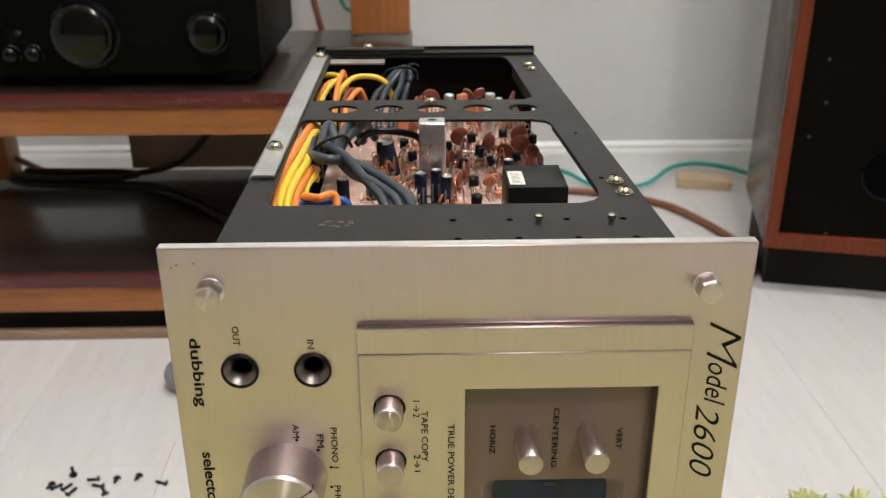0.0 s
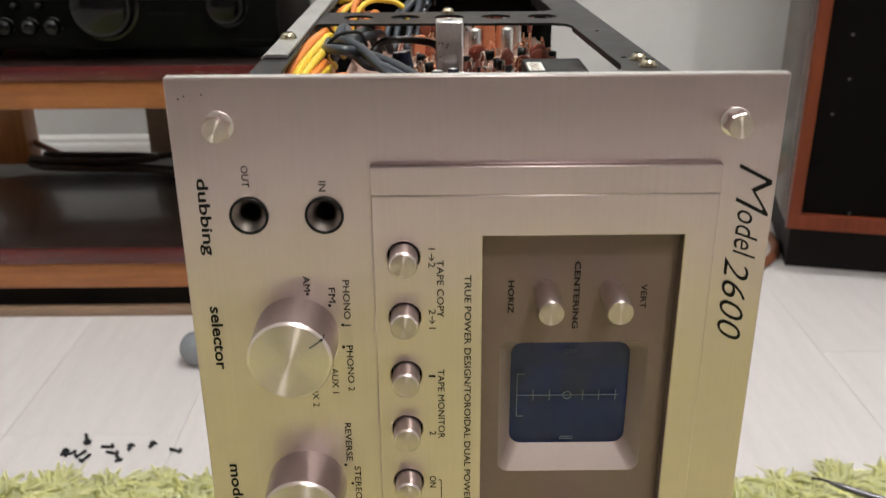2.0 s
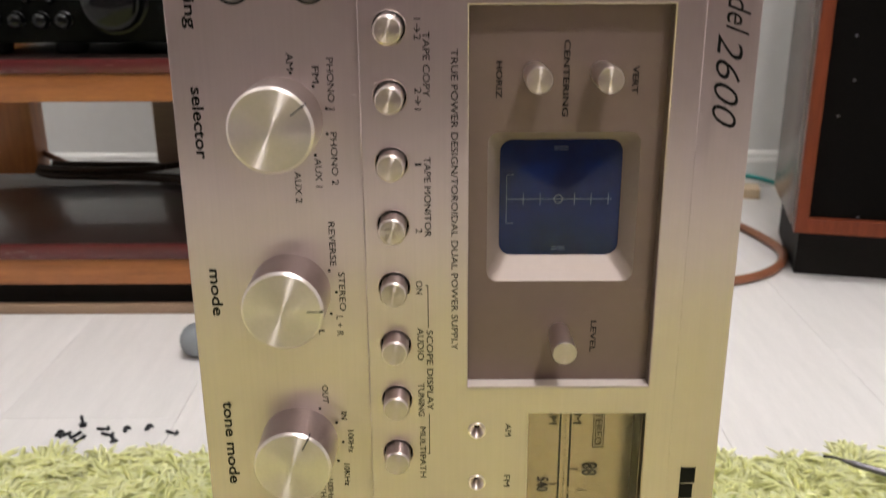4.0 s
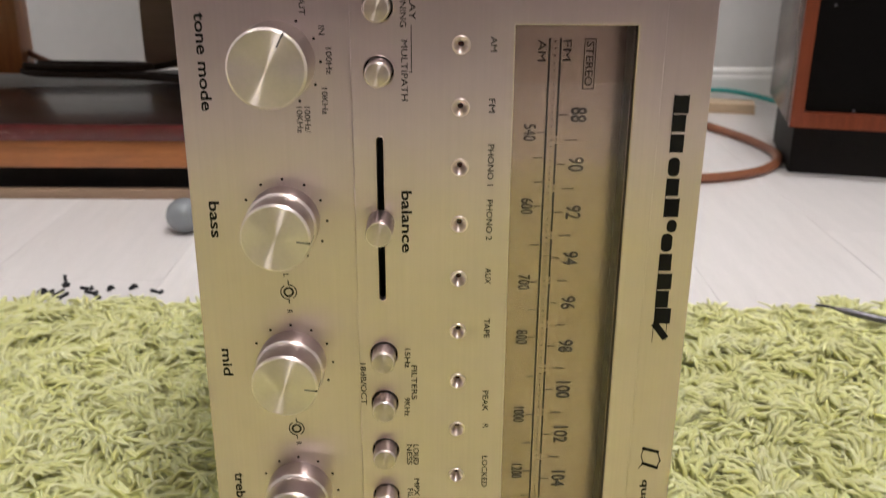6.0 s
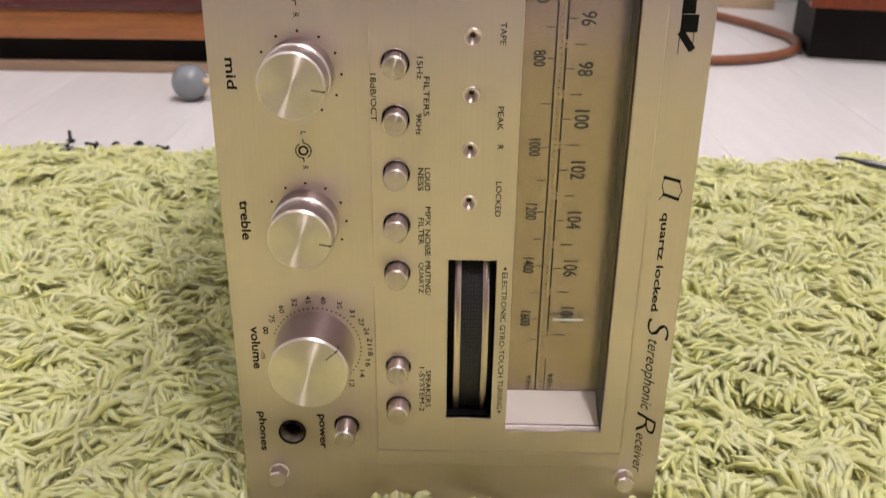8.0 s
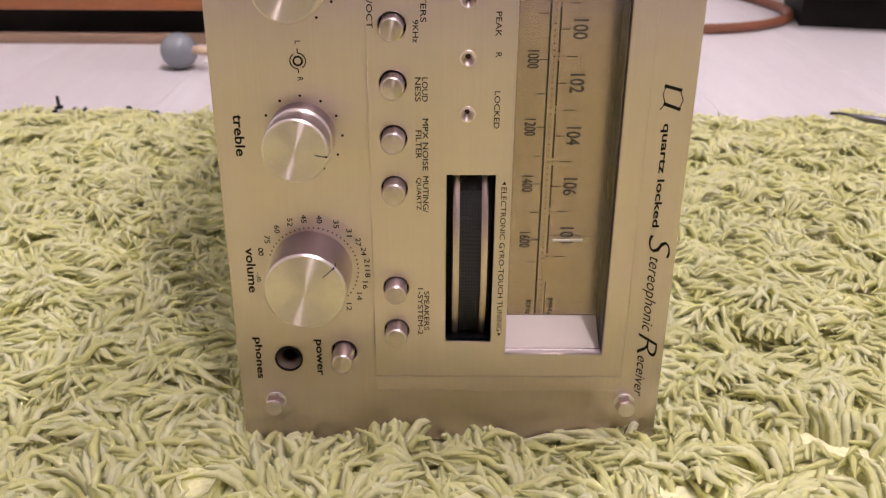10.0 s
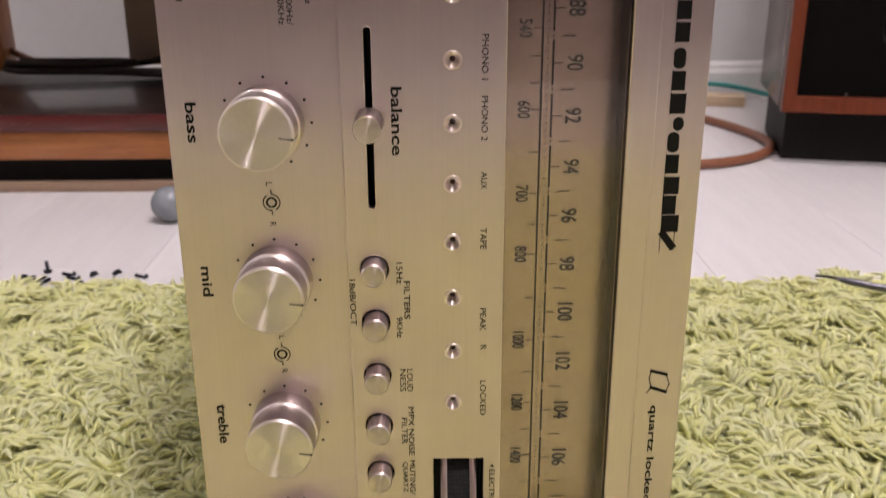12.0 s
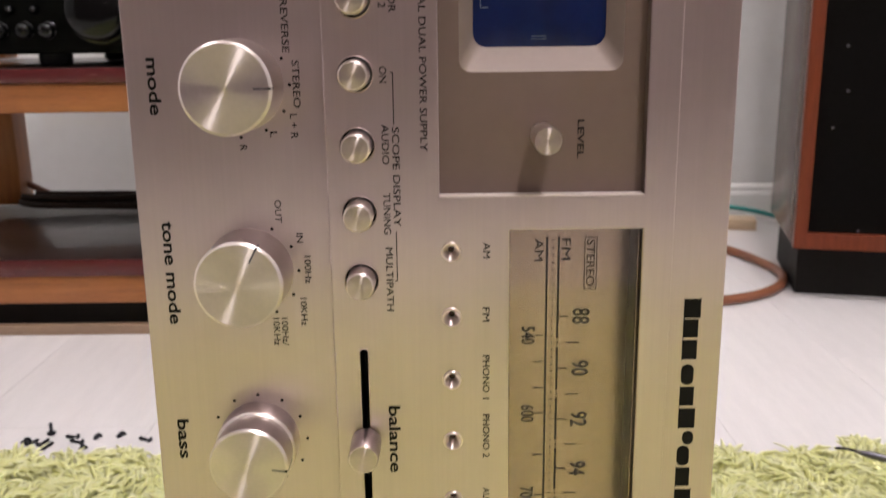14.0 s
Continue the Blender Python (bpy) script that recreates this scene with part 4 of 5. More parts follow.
def board():
    b = part("circuit_board", box(-0.0600, 0.0520, 0.0700, 0.3400, PZ - 0.0016, PZ), M_PCB, RX, "copper-coloured circuit board crowded with parts")
    part("board_bracket", box(-0.070, 0.053, 0.20, 0.206, PZ - 0.012, PZ - 0.0018), M_SHEET, b)
    rnd = random.Random(11)

    def at(x, y, z=PZ, tilt=0.0, turn=0.0):
        return Matrix.Translation((x, y, z)) @ Matrix.Rotation(radians(turn), 4, "Z") @ Matrix.Rotation(radians(tilt), 4, "X")

    def electrolytic(x, y, r, h, tilt=0, turn=0, mat=M_CAPBLUE):
        m = at(x, y, PZ, tilt, turn)
        part("capacitor", lathe([(0, 0), (r * 0.95, 0), (r, 0.0006), (r, h - 0.0008), (r * 0.92, h - 0.0002), (r * 0.85, h)], 24), mat, b, "dark blue electrolytic capacitor", m)
        if mat is M_CAPBLUE:
            for a in (-40, 25, 95):
                part("stripe", box(-0.00045, 0.00045, -r - 0.00008, -r + 0.0002, h * 0.12, h * (0.62 if a else 0.8)), M_GRAT, b, at=m @ Matrix.Rotation(radians(a), 4, "Z"))
        part("capacitor_top", lathe([(r * 0.86, 0), (r * 0.8, -0.0002), (0, -0.0002)], 24), M_CAPTOP, b, at=m @ Matrix.Translation((0, 0, h)))
    for x, y, r, h, tilt, turn in ((-0.0112, 0.1530, 0.0028, 0.0165, 0, 0), (-0.0040, 0.1570, 0.0026, 0.0165, -3, 0), (0.0004, 0.1505, 0.0027, 0.0160, 2, 30), (-0.0110, 0.1725, 0.0025, 0.0190, 8, 60),
                                   (-0.0245, 0.2010, 0.0032, 0.0175, 12, -60), (-0.0460, 0.1440, 0.0028, 0.0170, 0, 0), (-0.0310, 0.2130, 0.0030, 0.0140, 0, 0), (0.0320, 0.1830, 0.0026, 0.0130, 0, 0), (-0.0345, 0.1640, 0.0026, 0.0120, 0, 0),
                                   (0.0060, 0.2810, 0.0030, 0.0215, 0, 0), (0.0300, 0.2830, 0.0031, 0.0215, 0, 0), (0.0350, 0.2780, 0.0022, 0.0200, 0, 0),
                                   (0.0100, 0.2600, 0.0034, 0.0180, 0, 0), (0.0280, 0.2620, 0.0034, 0.0180, 0, 0)):
        electrolytic(x, y, r, h, tilt, turn, M_CAPBLUE if y < 0.25 else M_CAPTOP)

    def disc(x, y, r, turn, tilt=0, mat=M_CERAMIC, lift=0.002):
        m = at(x, y, PZ + lift + r, tilt, turn) @ Matrix.Rotation(radians(90), 4, "X")
        part("ceramic_disc", lathe([(0, -0.0011), (r * 0.7, -0.0011), (r * 0.95, -0.0006), (r, 0), (r * 0.95, 0.0006), (r * 0.7, 0.0011), (0, 0.0011)], 24), mat, b, "brick-red ceramic disc capacitor", m)
        for s in (-1, 1):
            d = Vector((math.cos(radians(turn)), math.sin(radians(turn)), 0)) * s * r * 0.55
            part("lead", tube([(x + d.x, y + d.y, PZ), (x + d.x, y + d.y, PZ + lift + r * 0.3)], 0.0003, 5, 1), M_COPPER, b)
    for x, y, r, turn, tilt in ((0.0420, 0.2240, 0.0056, 5, 0), (0.0105, 0.2440, 0.0052, 15, 0), (0.0335, 0.2130, 0.0052, -30, 10), (0.0470, 0.1990, 0.0050, 20, 0), (-0.0050, 0.2850, 0.0056, 0, 0), (0.0440, 0.2480, 0.0050, 10, 0), (0.0040, 0.2030, 0.0048, 70, 0),
                                (0.0085, 0.2030, 0.0050, 84, 8), (-0.0130, 0.2810, 0.0040, 75, 0), (-0.0105, 0.2830, 0.0040, 70, 0), (-0.0180, 0.2720, 0.0036, 20, 0), (0.0430, 0.2830, 0.0052, 78, 10), (0.0250, 0.2350, 0.0052, 62, 15),
                                (0.0070, 0.1760, 0.0040, 75, 0), (0.0110, 0.1860, 0.0046, 80, -12), (0.0260, 0.2330, 0.0046, 40, 0), (-0.0300, 0.1780, 0.0034, 10, 0), (0.0180, 0.2980, 0.0045, -45, 25),
                                (0.0250, 0.3040, 0.0040, 30, 30), (0.0420, 0.2780, 0.0044, 80, 0), (-0.0160, 0.2650, 0.0040, 35, 0), (-0.0080, 0.2860, 0.0042, 80, 0), (0.0480, 0.2140, 0.0046, -50, 0)):
        disc(x, y, r, turn, tilt, lift=0.0125 if y > 0.268 else 0.002)
    disc(0.0230, 0.1740, 0.0046, 25, 35, M_ORANGECAP, 0.001)
    for x, y, turn, h in ((0.0125, 0.2840, 30, 0.0215), (0.0190, 0.2790, -10, 0.0190), (0.0240, 0.2820, 60, 0.0180), (-0.0215, 0.2600, 20, 0.0150)):
        part("film_capacitor", box(-0.0032, 0.0032, -0.0014, 0.0014, 0.004, h, 0.0006, 2), M_ORANGECAP, b, "orange film capacitor", at(x, y, PZ, 6, turn))

    def transistor(x, y, turn, lift=0.005):
        bm = bmesh.new()
        n = 14
        pts = [(0.0024 * math.cos(radians(-30 + 240 * k / n)), 0.0024 * math.sin(radians(-30 + 240 * k / n))) for k in range(n + 1)]
        lo, hi = [[bm.verts.new((px, py, h)) for px, py in pts] for h in (0, 0.0046)]
        for i in range(len(pts)):
            j = (i + 1) % len(pts)
            bm.faces.new((lo[i], lo[j], hi[j], hi[i]))
        bm.faces.new(lo[::-1])
        bm.faces.new(hi)
        part("transistor", smooth(bm, 50), M_BLACKPL, b, "small black transistor", at(x, y, PZ + lift, rnd.uniform(-14, 14), turn))
        for d in (-0.0012, 0, 0.0012):
            part("lead", tube([(x + d, y, PZ), (x + d, y, PZ + lift)], 0.00025, 5, 1), M_COPPER, b)
    for x, y, turn in ((0.0140, 0.1670, 20), (0.0140, 0.1420, -10), (0.0100, 0.1950, 60), (0.0200, 0.2180, 120), (0.0330, 0.1930, -40), (-0.0250, 0.1600, 20), (-0.0150, 0.2080, 50), (0.0170, 0.2390, 10), (0.0210, 0.2130, 60), (0.0380, 0.2060, 40), (0.0255, 0.1990, 80),
                       (0.0050, 0.2250, 90), (0.0350, 0.2480, 0), (-0.0200, 0.2300, 30), (0.0500, 0.2360, 0)):
        transistor(x, y, turn)

    def resistor(x, y, turn, mat):
        m = at(x, y, PZ + 0.0022, 90, turn)
        part("resistor", lathe([(0, -0.0032), (0.0010, -0.0030), (0.0012, -0.0022), (0.0009, -0.0014), (0.0009, 0.0014), (0.0012, 0.0022), (0.0010, 0.0030), (0, 0.0032)], 12), mat, b, at=m)
        d = Vector((-math.sin(radians(turn)), math.cos(radians(turn)), 0))
        for s in (-1, 1):
            p = Vector((x, y, PZ + 0.0022)) - d * s * 0.0030
            part("lead", tube([p, p - d * s * 0.0018, p - d * s * 0.0022 - Vector((0, 0, 0.0024))], 0.00028, 5, 3), M_COPPER, b)
    for k in range(150):
        x, y = rnd.uniform(-0.034, 0.049), rnd.uniform(0.100, 0.305)
        if 0.0215 < x and y < 0.155:
            continue
        resistor(x, y, rnd.uniform(0, 180), rnd.choice((M_CERAMIC, M_CREAM, M_ORANGECAP, M_TINNED, M_COPPER)))
    for k in range(230):
        x, y = rnd.uniform(-0.034, 0.049), rnd.uniform(0.100, 0.320)
        if 0.0215 < x and y < 0.155:
            continue
        h = rnd.uniform(0.004, 0.0115)
        dx, dy = rnd.uniform(-0.003, 0.003), rnd.uniform(-0.002, 0.002)
        part("lead", tube([(x, y, PZ), (x + dx, y + dy, PZ + h), (x + dx * 2.2, y + dy * 2, PZ + h * 0.5)], rnd.uniform(0.0003, 0.0006), 5, 3), rnd.choice((M_COPPER, M_COPPER, M_TINNED, M_ORANGECAP)), b)
    for k in range(90):
        x, y = rnd.uniform(-0.040, 0.050), rnd.uniform(0.085, 0.320)
        r = rnd.uniform(0.0006, 0.0011)
        part("solder_joint", lathe([(r, 0), (r * 0.8, r * 0.4), (0, r * 0.8)], 8), M_TINNED, b, at=at(x, y))

    # etched tracks and solder lands over the whole board
    bm = bmesh.new()
    for k in range(420):
        x, y, ln = rnd.uniform(-0.058, 0.050), rnd.uniform(0.075, 0.335), rnd.uniform(0.002, 0.010)
        wide = rnd.uniform(0.0004, 0.0011)
        dx, dy = (ln, wide) if rnd.random() < 0.6 else (wide, ln)
        z = PZ + 0.0001 + 0.0001 * rnd.random()
        x1, y1 = min(x + dx, 0.0518), min(y + dy, 0.3395)
        bm.faces.new([bm.verts.new(c) for c in ((x, y, z), (x1, y, z), (x1, y1, z), (x, y1, z))])
    tagged(part("tracks", bm, M_TRACK, b, "pale tinned tracks"), kind="stuff")
    can = part("coil_can", box(-0.0118, 0.0008, 0.1655, 0.1765, PZ, SZ + 0.0042, 0.0012, 3), M_CAN, b, "tall bright tin shielding can")
    part("core_hole", lathe([(0.0022, 0), (0.0024, 0.0003), (0.0030, 0.0003), (0.0030, 0)], 20), M_CAN, can, at=Matrix.Translation((-0.0055, 0.171, SZ + 0.0042)))
    part("core", lathe([(0, 0.0001), (0.0022, 0.0001)], 20), M_BLACKPL, can, at=Matrix.Translation((-0.0055, 0.171, SZ + 0.0042)))

    relay = part("relay", box(0.0250, 0.0500, 0.1110, 0.1405, PZ + 0.0005, 0.4905, 0.0007, 2), M_BLACKPL, b, "square black relay with a white label")
    lab = Matrix.Translation((0.0292, 0.1225, 0.4906))
    part("label", box(-0.0032, 0.0032, -0.0086, 0.0086, 0, 0.0001), M_LABEL, relay, at=lab)
    for k in range(8):
        part("label_bar", box(-0.0022, 0.0020 - 0.0005 * (k % 3), -0.0070 + 0.0017 * k, -0.0065 + 0.0017 * k, 0.0001, 0.00018), M_GREYBROWN, relay, at=lab)
    trimmer = part("trimmer", lathe([(0, 0), (0.0046, 0), (0.0048, 0.002), (0.0048, 0.0052), (0.0040, 0.0058), (0, 0.0058)], 24), M_BLUE, b, "blue trimmer with a cream slider", at(-0.0205, 0.1580))
    part("slider", box(-0.0014, 0.0014, -0.0030, 0.0030, 0.0058, 0.0090, 0.0006, 2), M_CREAM, trimmer, at=at(-0.0220, 0.1530))
    part("terminal_strip", box(-0.0140, 0.0050, 0.1440, 0.1475, PZ, PZ + 0.004, 0.0004, 1), M_BLACKPL, b)
    part("blue_capacitor", lathe([(0, 0), (0.0026, 0.0004), (0.0032, 0.003), (0.0026, 0.0058), (0, 0.0062)], 20), M_BLUE, b, at=at(0.0490, 0.2010))
    part("film_capacitor", box(0.0503, 0.0520, 0.1060, 0.1280, PZ, PZ + 0.010, 0.0008, 2), M_LABEL, b)


board()


def looms():
    """Wire bundles that run through the openings."""
    loom = part("wire_loom", tube([(-0.0690, 0.0720, 0.476), (-0.0708, 0.104, 0.4880), (-0.0695, 0.122, 0.4930), (-0.0672, 0.149, 0.4955), (-0.0655, 0.176, 0.4952), (-0.0635, 0.196, 0.4935), (-0.060, 0.215, 0.482)], 0.0019, 12), M_WIREO, RX, "orange and yellow wires")
    for mat, r, pts in ((M_WIREY, 0.0018, ((-0.0660, 0.0720, 0.476), (-0.0678, 0.104, 0.4880), (-0.0666, 0.122, 0.4920), (-0.0640, 0.143, 0.4940), (-0.0632, 0.162, 0.4940), (-0.0615, 0.188, 0.4925), (-0.058, 0.206, 0.480))),
                        (M_WIREY, 0.0018, ((-0.0635, 0.0715, 0.476), (-0.0650, 0.103, 0.4880), (-0.0636, 0.122, 0.4910), (-0.0608, 0.138, 0.4930), (-0.0620, 0.162, 0.4900), (-0.060, 0.180, 0.480))),
                        (M_WIREO, 0.0017, ((-0.0605, 0.0715, 0.475), (-0.0620, 0.105, 0.4870), (-0.0608, 0.125, 0.4890), (-0.0596, 0.142, 0.4890), (-0.0600, 0.168, 0.480))),
                        (M_WIREY, 0.0014, ((-0.0590, 0.0960, 0.476), (-0.0598, 0.122, 0.4860), (-0.0580, 0.136, 0.4870), (-0.0585, 0.147, 0.4860), (-0.0600, 0.165, 0.476))),
                        (M_WIREW, 0.0015, ((-0.0700, 0.1650, 0.484), (-0.0705, 0.181, 0.4910), (-0.0698, 0.189, 0.4940), (-0.0690, 0.200, 0.4930), (-0.0670, 0.215, 0.482))),
                        (M_WIREO, 0.0017, ((-0.0615, 0.1100, 0.480), (-0.0590, 0.1080, 0.4880), (-0.0520, 0.0990, 0.4910), (-0.0480, 0.1030, 0.4910), (-0.0455, 0.1040, 0.4890), (-0.0445, 0.0980, 0.480))),
                        (M_BLUE, 0.0016, ((-0.0640, 0.1000, 0.478), (-0.0600, 0.1060, 0.4860), (-0.0500, 0.1065, 0.4865), (-0.0420, 0.1080, 0.4860), (-0.038, 0.104, 0.476))),
                        (M_WIREY, 0.0016, ((-0.0690, 0.2500, 0.474), (-0.0680, 0.276, 0.4860), (-0.0640, 0.286, 0.4920), (-0.0585, 0.294, 0.4955), (-0.0640, 0.301, 0.4955), (-0.0690, 0.303, 0.4945))),
                        (M_WIREY, 0.0016, ((-0.0600, 0.2500, 0.474), (-0.0592, 0.276, 0.4860), (-0.0552, 0.284, 0.4930), (-0.0490, 0.289, 0.4965), (-0.0410, 0.2930, 0.4962), (-0.0345, 0.2935, 0.4945), (-0.0300, 0.294, 0.4900), (-0.027, 0.296, 0.480))),
                        (M_WIREO, 0.0016, ((-0.0710, 0.2550, 0.474), (-0.0705, 0.277, 0.4860), (-0.0655, 0.292, 0.4920), (-0.0600, 0.305, 0.4900), (-0.0560, 0.312, 0.478))),
                        (M_WIREO, 0.0016, ((-0.0610, 0.2560, 0.476), (-0.0590, 0.280, 0.4920), (-0.0575, 0.295, 0.4960), (-0.0570, 0.305, 0.4955), (-0.0560, 0.314, 0.484))),
                        (M_WIREO, 0.0016, ((-0.0500, 0.1900, 0.482), (-0.0500, 0.206, 0.4900), (-0.0520, 0.235, 0.4840), (-0.0525, 0.264, 0.4860), (-0.0490, 0.276, 0.4900), (-0.0455, 0.281, 0.4905), (-0.0420, 0.286, 0.480))),
                        (M_CERAMIC, 0.0016, ((-0.0560, 0.255, 0.474), (-0.0550, 0.278, 0.4860), (-0.0500, 0.290, 0.4890), (-0.0460, 0.300, 0.478))),
                        (M_DARKCAB, 0.0016, ((-0.0730, 0.270, 0.480), (-0.0715, 0.290, 0.4900), (-0.0690, 0.305, 0.4880), (-0.0660, 0.315, 0.478)))):
        part("wire", tube(pts, r, 10, 8), mat, loom)
    sleeve = part("sleeved_loom", tube([(-0.0100, 0.0850, 0.476), (-0.0155, 0.107, 0.4860), (-0.0255, 0.122, 0.4900), (-0.0340, 0.131, 0.4920), (-0.0440, 0.138, 0.4940), (-0.0510, 0.135, 0.4955), (-0.0570, 0.141, 0.4950), (-0.0610, 0.156, 0.4925), (-0.0615, 0.172, 0.4930), (-0.0590, 0.184, 0.488)], 0.0022, 14), M_SLEEVE, RX, "slate grey sleeved cables tied in a knot")
    for r, pts in ((0.0022, ((-0.0220, 0.0860, 0.475), (-0.0258, 0.106, 0.4850), (-0.0305, 0.115, 0.4890), (-0.0365, 0.125, 0.4920), (-0.0430, 0.136, 0.4955), (-0.0500, 0.146, 0.4970), (-0.0560, 0.158, 0.4955), (-0.0580, 0.170, 0.490))),
                   (0.0022, ((-0.0160, 0.0850, 0.474), (-0.0200, 0.106, 0.4850), (-0.0260, 0.114, 0.4885), (-0.0330, 0.120, 0.4910), (-0.0410, 0.133, 0.4900), (-0.0475, 0.145, 0.4940), (-0.0475, 0.167, 0.4965), (-0.0465, 0.188, 0.4950), (-0.0440, 0.200, 0.4920), (-0.041, 0.214, 0.480))),
                   (0.0022, ((-0.0560, 0.1500, 0.490), (-0.0570, 0.166, 0.4930), (-0.0560, 0.180, 0.4970), (-0.0540, 0.184, 0.4968), (-0.0520, 0.173, 0.4955), (-0.0490, 0.160, 0.492))),
                   (0.0022, ((-0.0500, 0.1540, 0.490), (-0.0460, 0.166, 0.4945), (-0.0430, 0.188, 0.4930), (-0.0390, 0.208, 0.4900), (-0.035, 0.220, 0.480))),
                   (0.0018, ((-0.0410, 0.2600, 0.474), (-0.0380, 0.280, 0.4860), (-0.0325, 0.293, 0.4900), (-0.0265, 0.310, 0.4940), (-0.0205, 0.317, 0.4960), (-0.0180, 0.324, 0.490))),
                   (0.0018, ((-0.0280, 0.2560, 0.474), (-0.0260, 0.276, 0.4860), (-0.0225, 0.290, 0.4910), (-0.0215, 0.302, 0.4955), (-0.0200, 0.315, 0.4965), (-0.0210, 0.325, 0.488))),
                   (0.0018, ((-0.0350, 0.2560, 0.474), (-0.0330, 0.276, 0.4860), (-0.0290, 0.292, 0.4910), (-0.0235, 0.301, 0.4958), (-0.0190, 0.312, 0.4970), (-0.0160, 0.320, 0.490))),
                   (0.0018, ((-0.0240, 0.2700, 0.476), (-0.0190, 0.298, 0.4880), (-0.0170, 0.301, 0.4930), (-0.0190, 0.314, 0.4950), (-0.0230, 0.326, 0.488)))):
        part("sleeve", tube(pts, r, 12, 8), M_SLEEVE, sleeve)
    for pts in (((-0.0600, 0.150, 0.490), (-0.0592, 0.147, 0.4950), (-0.0540, 0.146, 0.5000), (-0.0500, 0.150, 0.5005), (-0.0455, 0.160, 0.4985), (-0.0430, 0.165, 0.492)),
                ((-0.0330, 0.302, 0.4945), (-0.0300, 0.303, 0.4975), (-0.0220, 0.304, 0.4992), (-0.0160, 0.303, 0.4985), (-0.0130, 0.300, 0.4970), (-0.0125, 0.304, 0.492)),
                ((-0.0200, 0.306, 0.4990), (-0.0150, 0.309, 0.5000), (-0.0115, 0.307, 0.4990))):
        part("cable_tie", tube(pts, 0.0008, 6, 4), M_BLACKPL, sleeve)
    part("black_lead", tube([(-0.0430, 0.1950, 0.484), (-0.0380, 0.199, 0.4880), (-0.0300, 0.203, 0.4885), (-0.0200, 0.202, 0.4880), (-0.0120, 0.196, 0.4870), (-0.0080, 0.190, 0.482)], 0.0018, 10, 8), M_DARKCAB, sleeve)


looms()


# the whole receiver is 493 mm long
RX.scale = (1, 1, 1.0055)
RX.location.z = 0.02 - 0.492 * 0.0055


# ---- the rack with the amplifier ----
def rack():
    r = thing("media_rack", "low dark-topped wooden hi-fi rack with open shelves", "rack", (-0.42, 1.1, 0))
    x0, x1, yf, yb = -0.86, -0.022, 0.872, 1.31
    for z0, z1, zw in ((0.328, 0.348, 0.2925), (0.081, 0.1050, 0.0445)):
        s = part("shelf", box(x0, x1, yf + 0.003, yb, z0 + 0.001, z1, 0.002, 2), M_SHELF, r, "glossy dark shelf")
        part("shelf_edge", box(x0, x1, yf - 0.001, yf + 0.003, z0 + 0.001, z1 - 0.001, 0.0015, 2), M_REDEDGE, s, "dark red lacquered edge")
        part("apron", box(x0 + 0.004, x1 - 0.004, yf + 0.004, yf + 0.026, zw, z0 + 0.0005, 0.0015, 2), M_WOOD, s, "orange-brown wooden apron")
        part("apron", box(x0 + 0.004, x1 - 0.004, yb - 0.026, yb - 0.004, zw, z0 + 0.0005, 0.0015, 2), M_WOOD, s)
    for x in (-0.808, -0.122):
        for y in (1.25,):
            part("post", box(x, x + 0.096, y, y + 0.05, 0.107, 0.292, 0.002, 2), M_POSTWOOD, r)
            part("post", box(x, x + 0.096, y + 0.004, y + 0.05, 0.350, 0.80, 0.002, 2), M_POSTWOOD, r, "upright wooden post")
    part("plinth", box(x0 + 0.02, x1 - 0.02, yf + 0.030, yb - 0.02, 0.0, 0.044), M_PLINTH, r)
    part("plinth_skirt", box(x0 + 0.012, x1 - 0.012, yf + 0.006, yf + 0.018, 0.0, 0.0135, 0.001, 2), M_GREYBROWN, r, "grey-brown skirt along the floor")
    # added board whose brown stands for the soft shadow on the wall behind
    part("wall_shade_board", box(-0.522, x1 - 0.10, yb - 0.004, yb + 0.006, 0.109, 0.291), M_GREYBROWN, r)


rack()


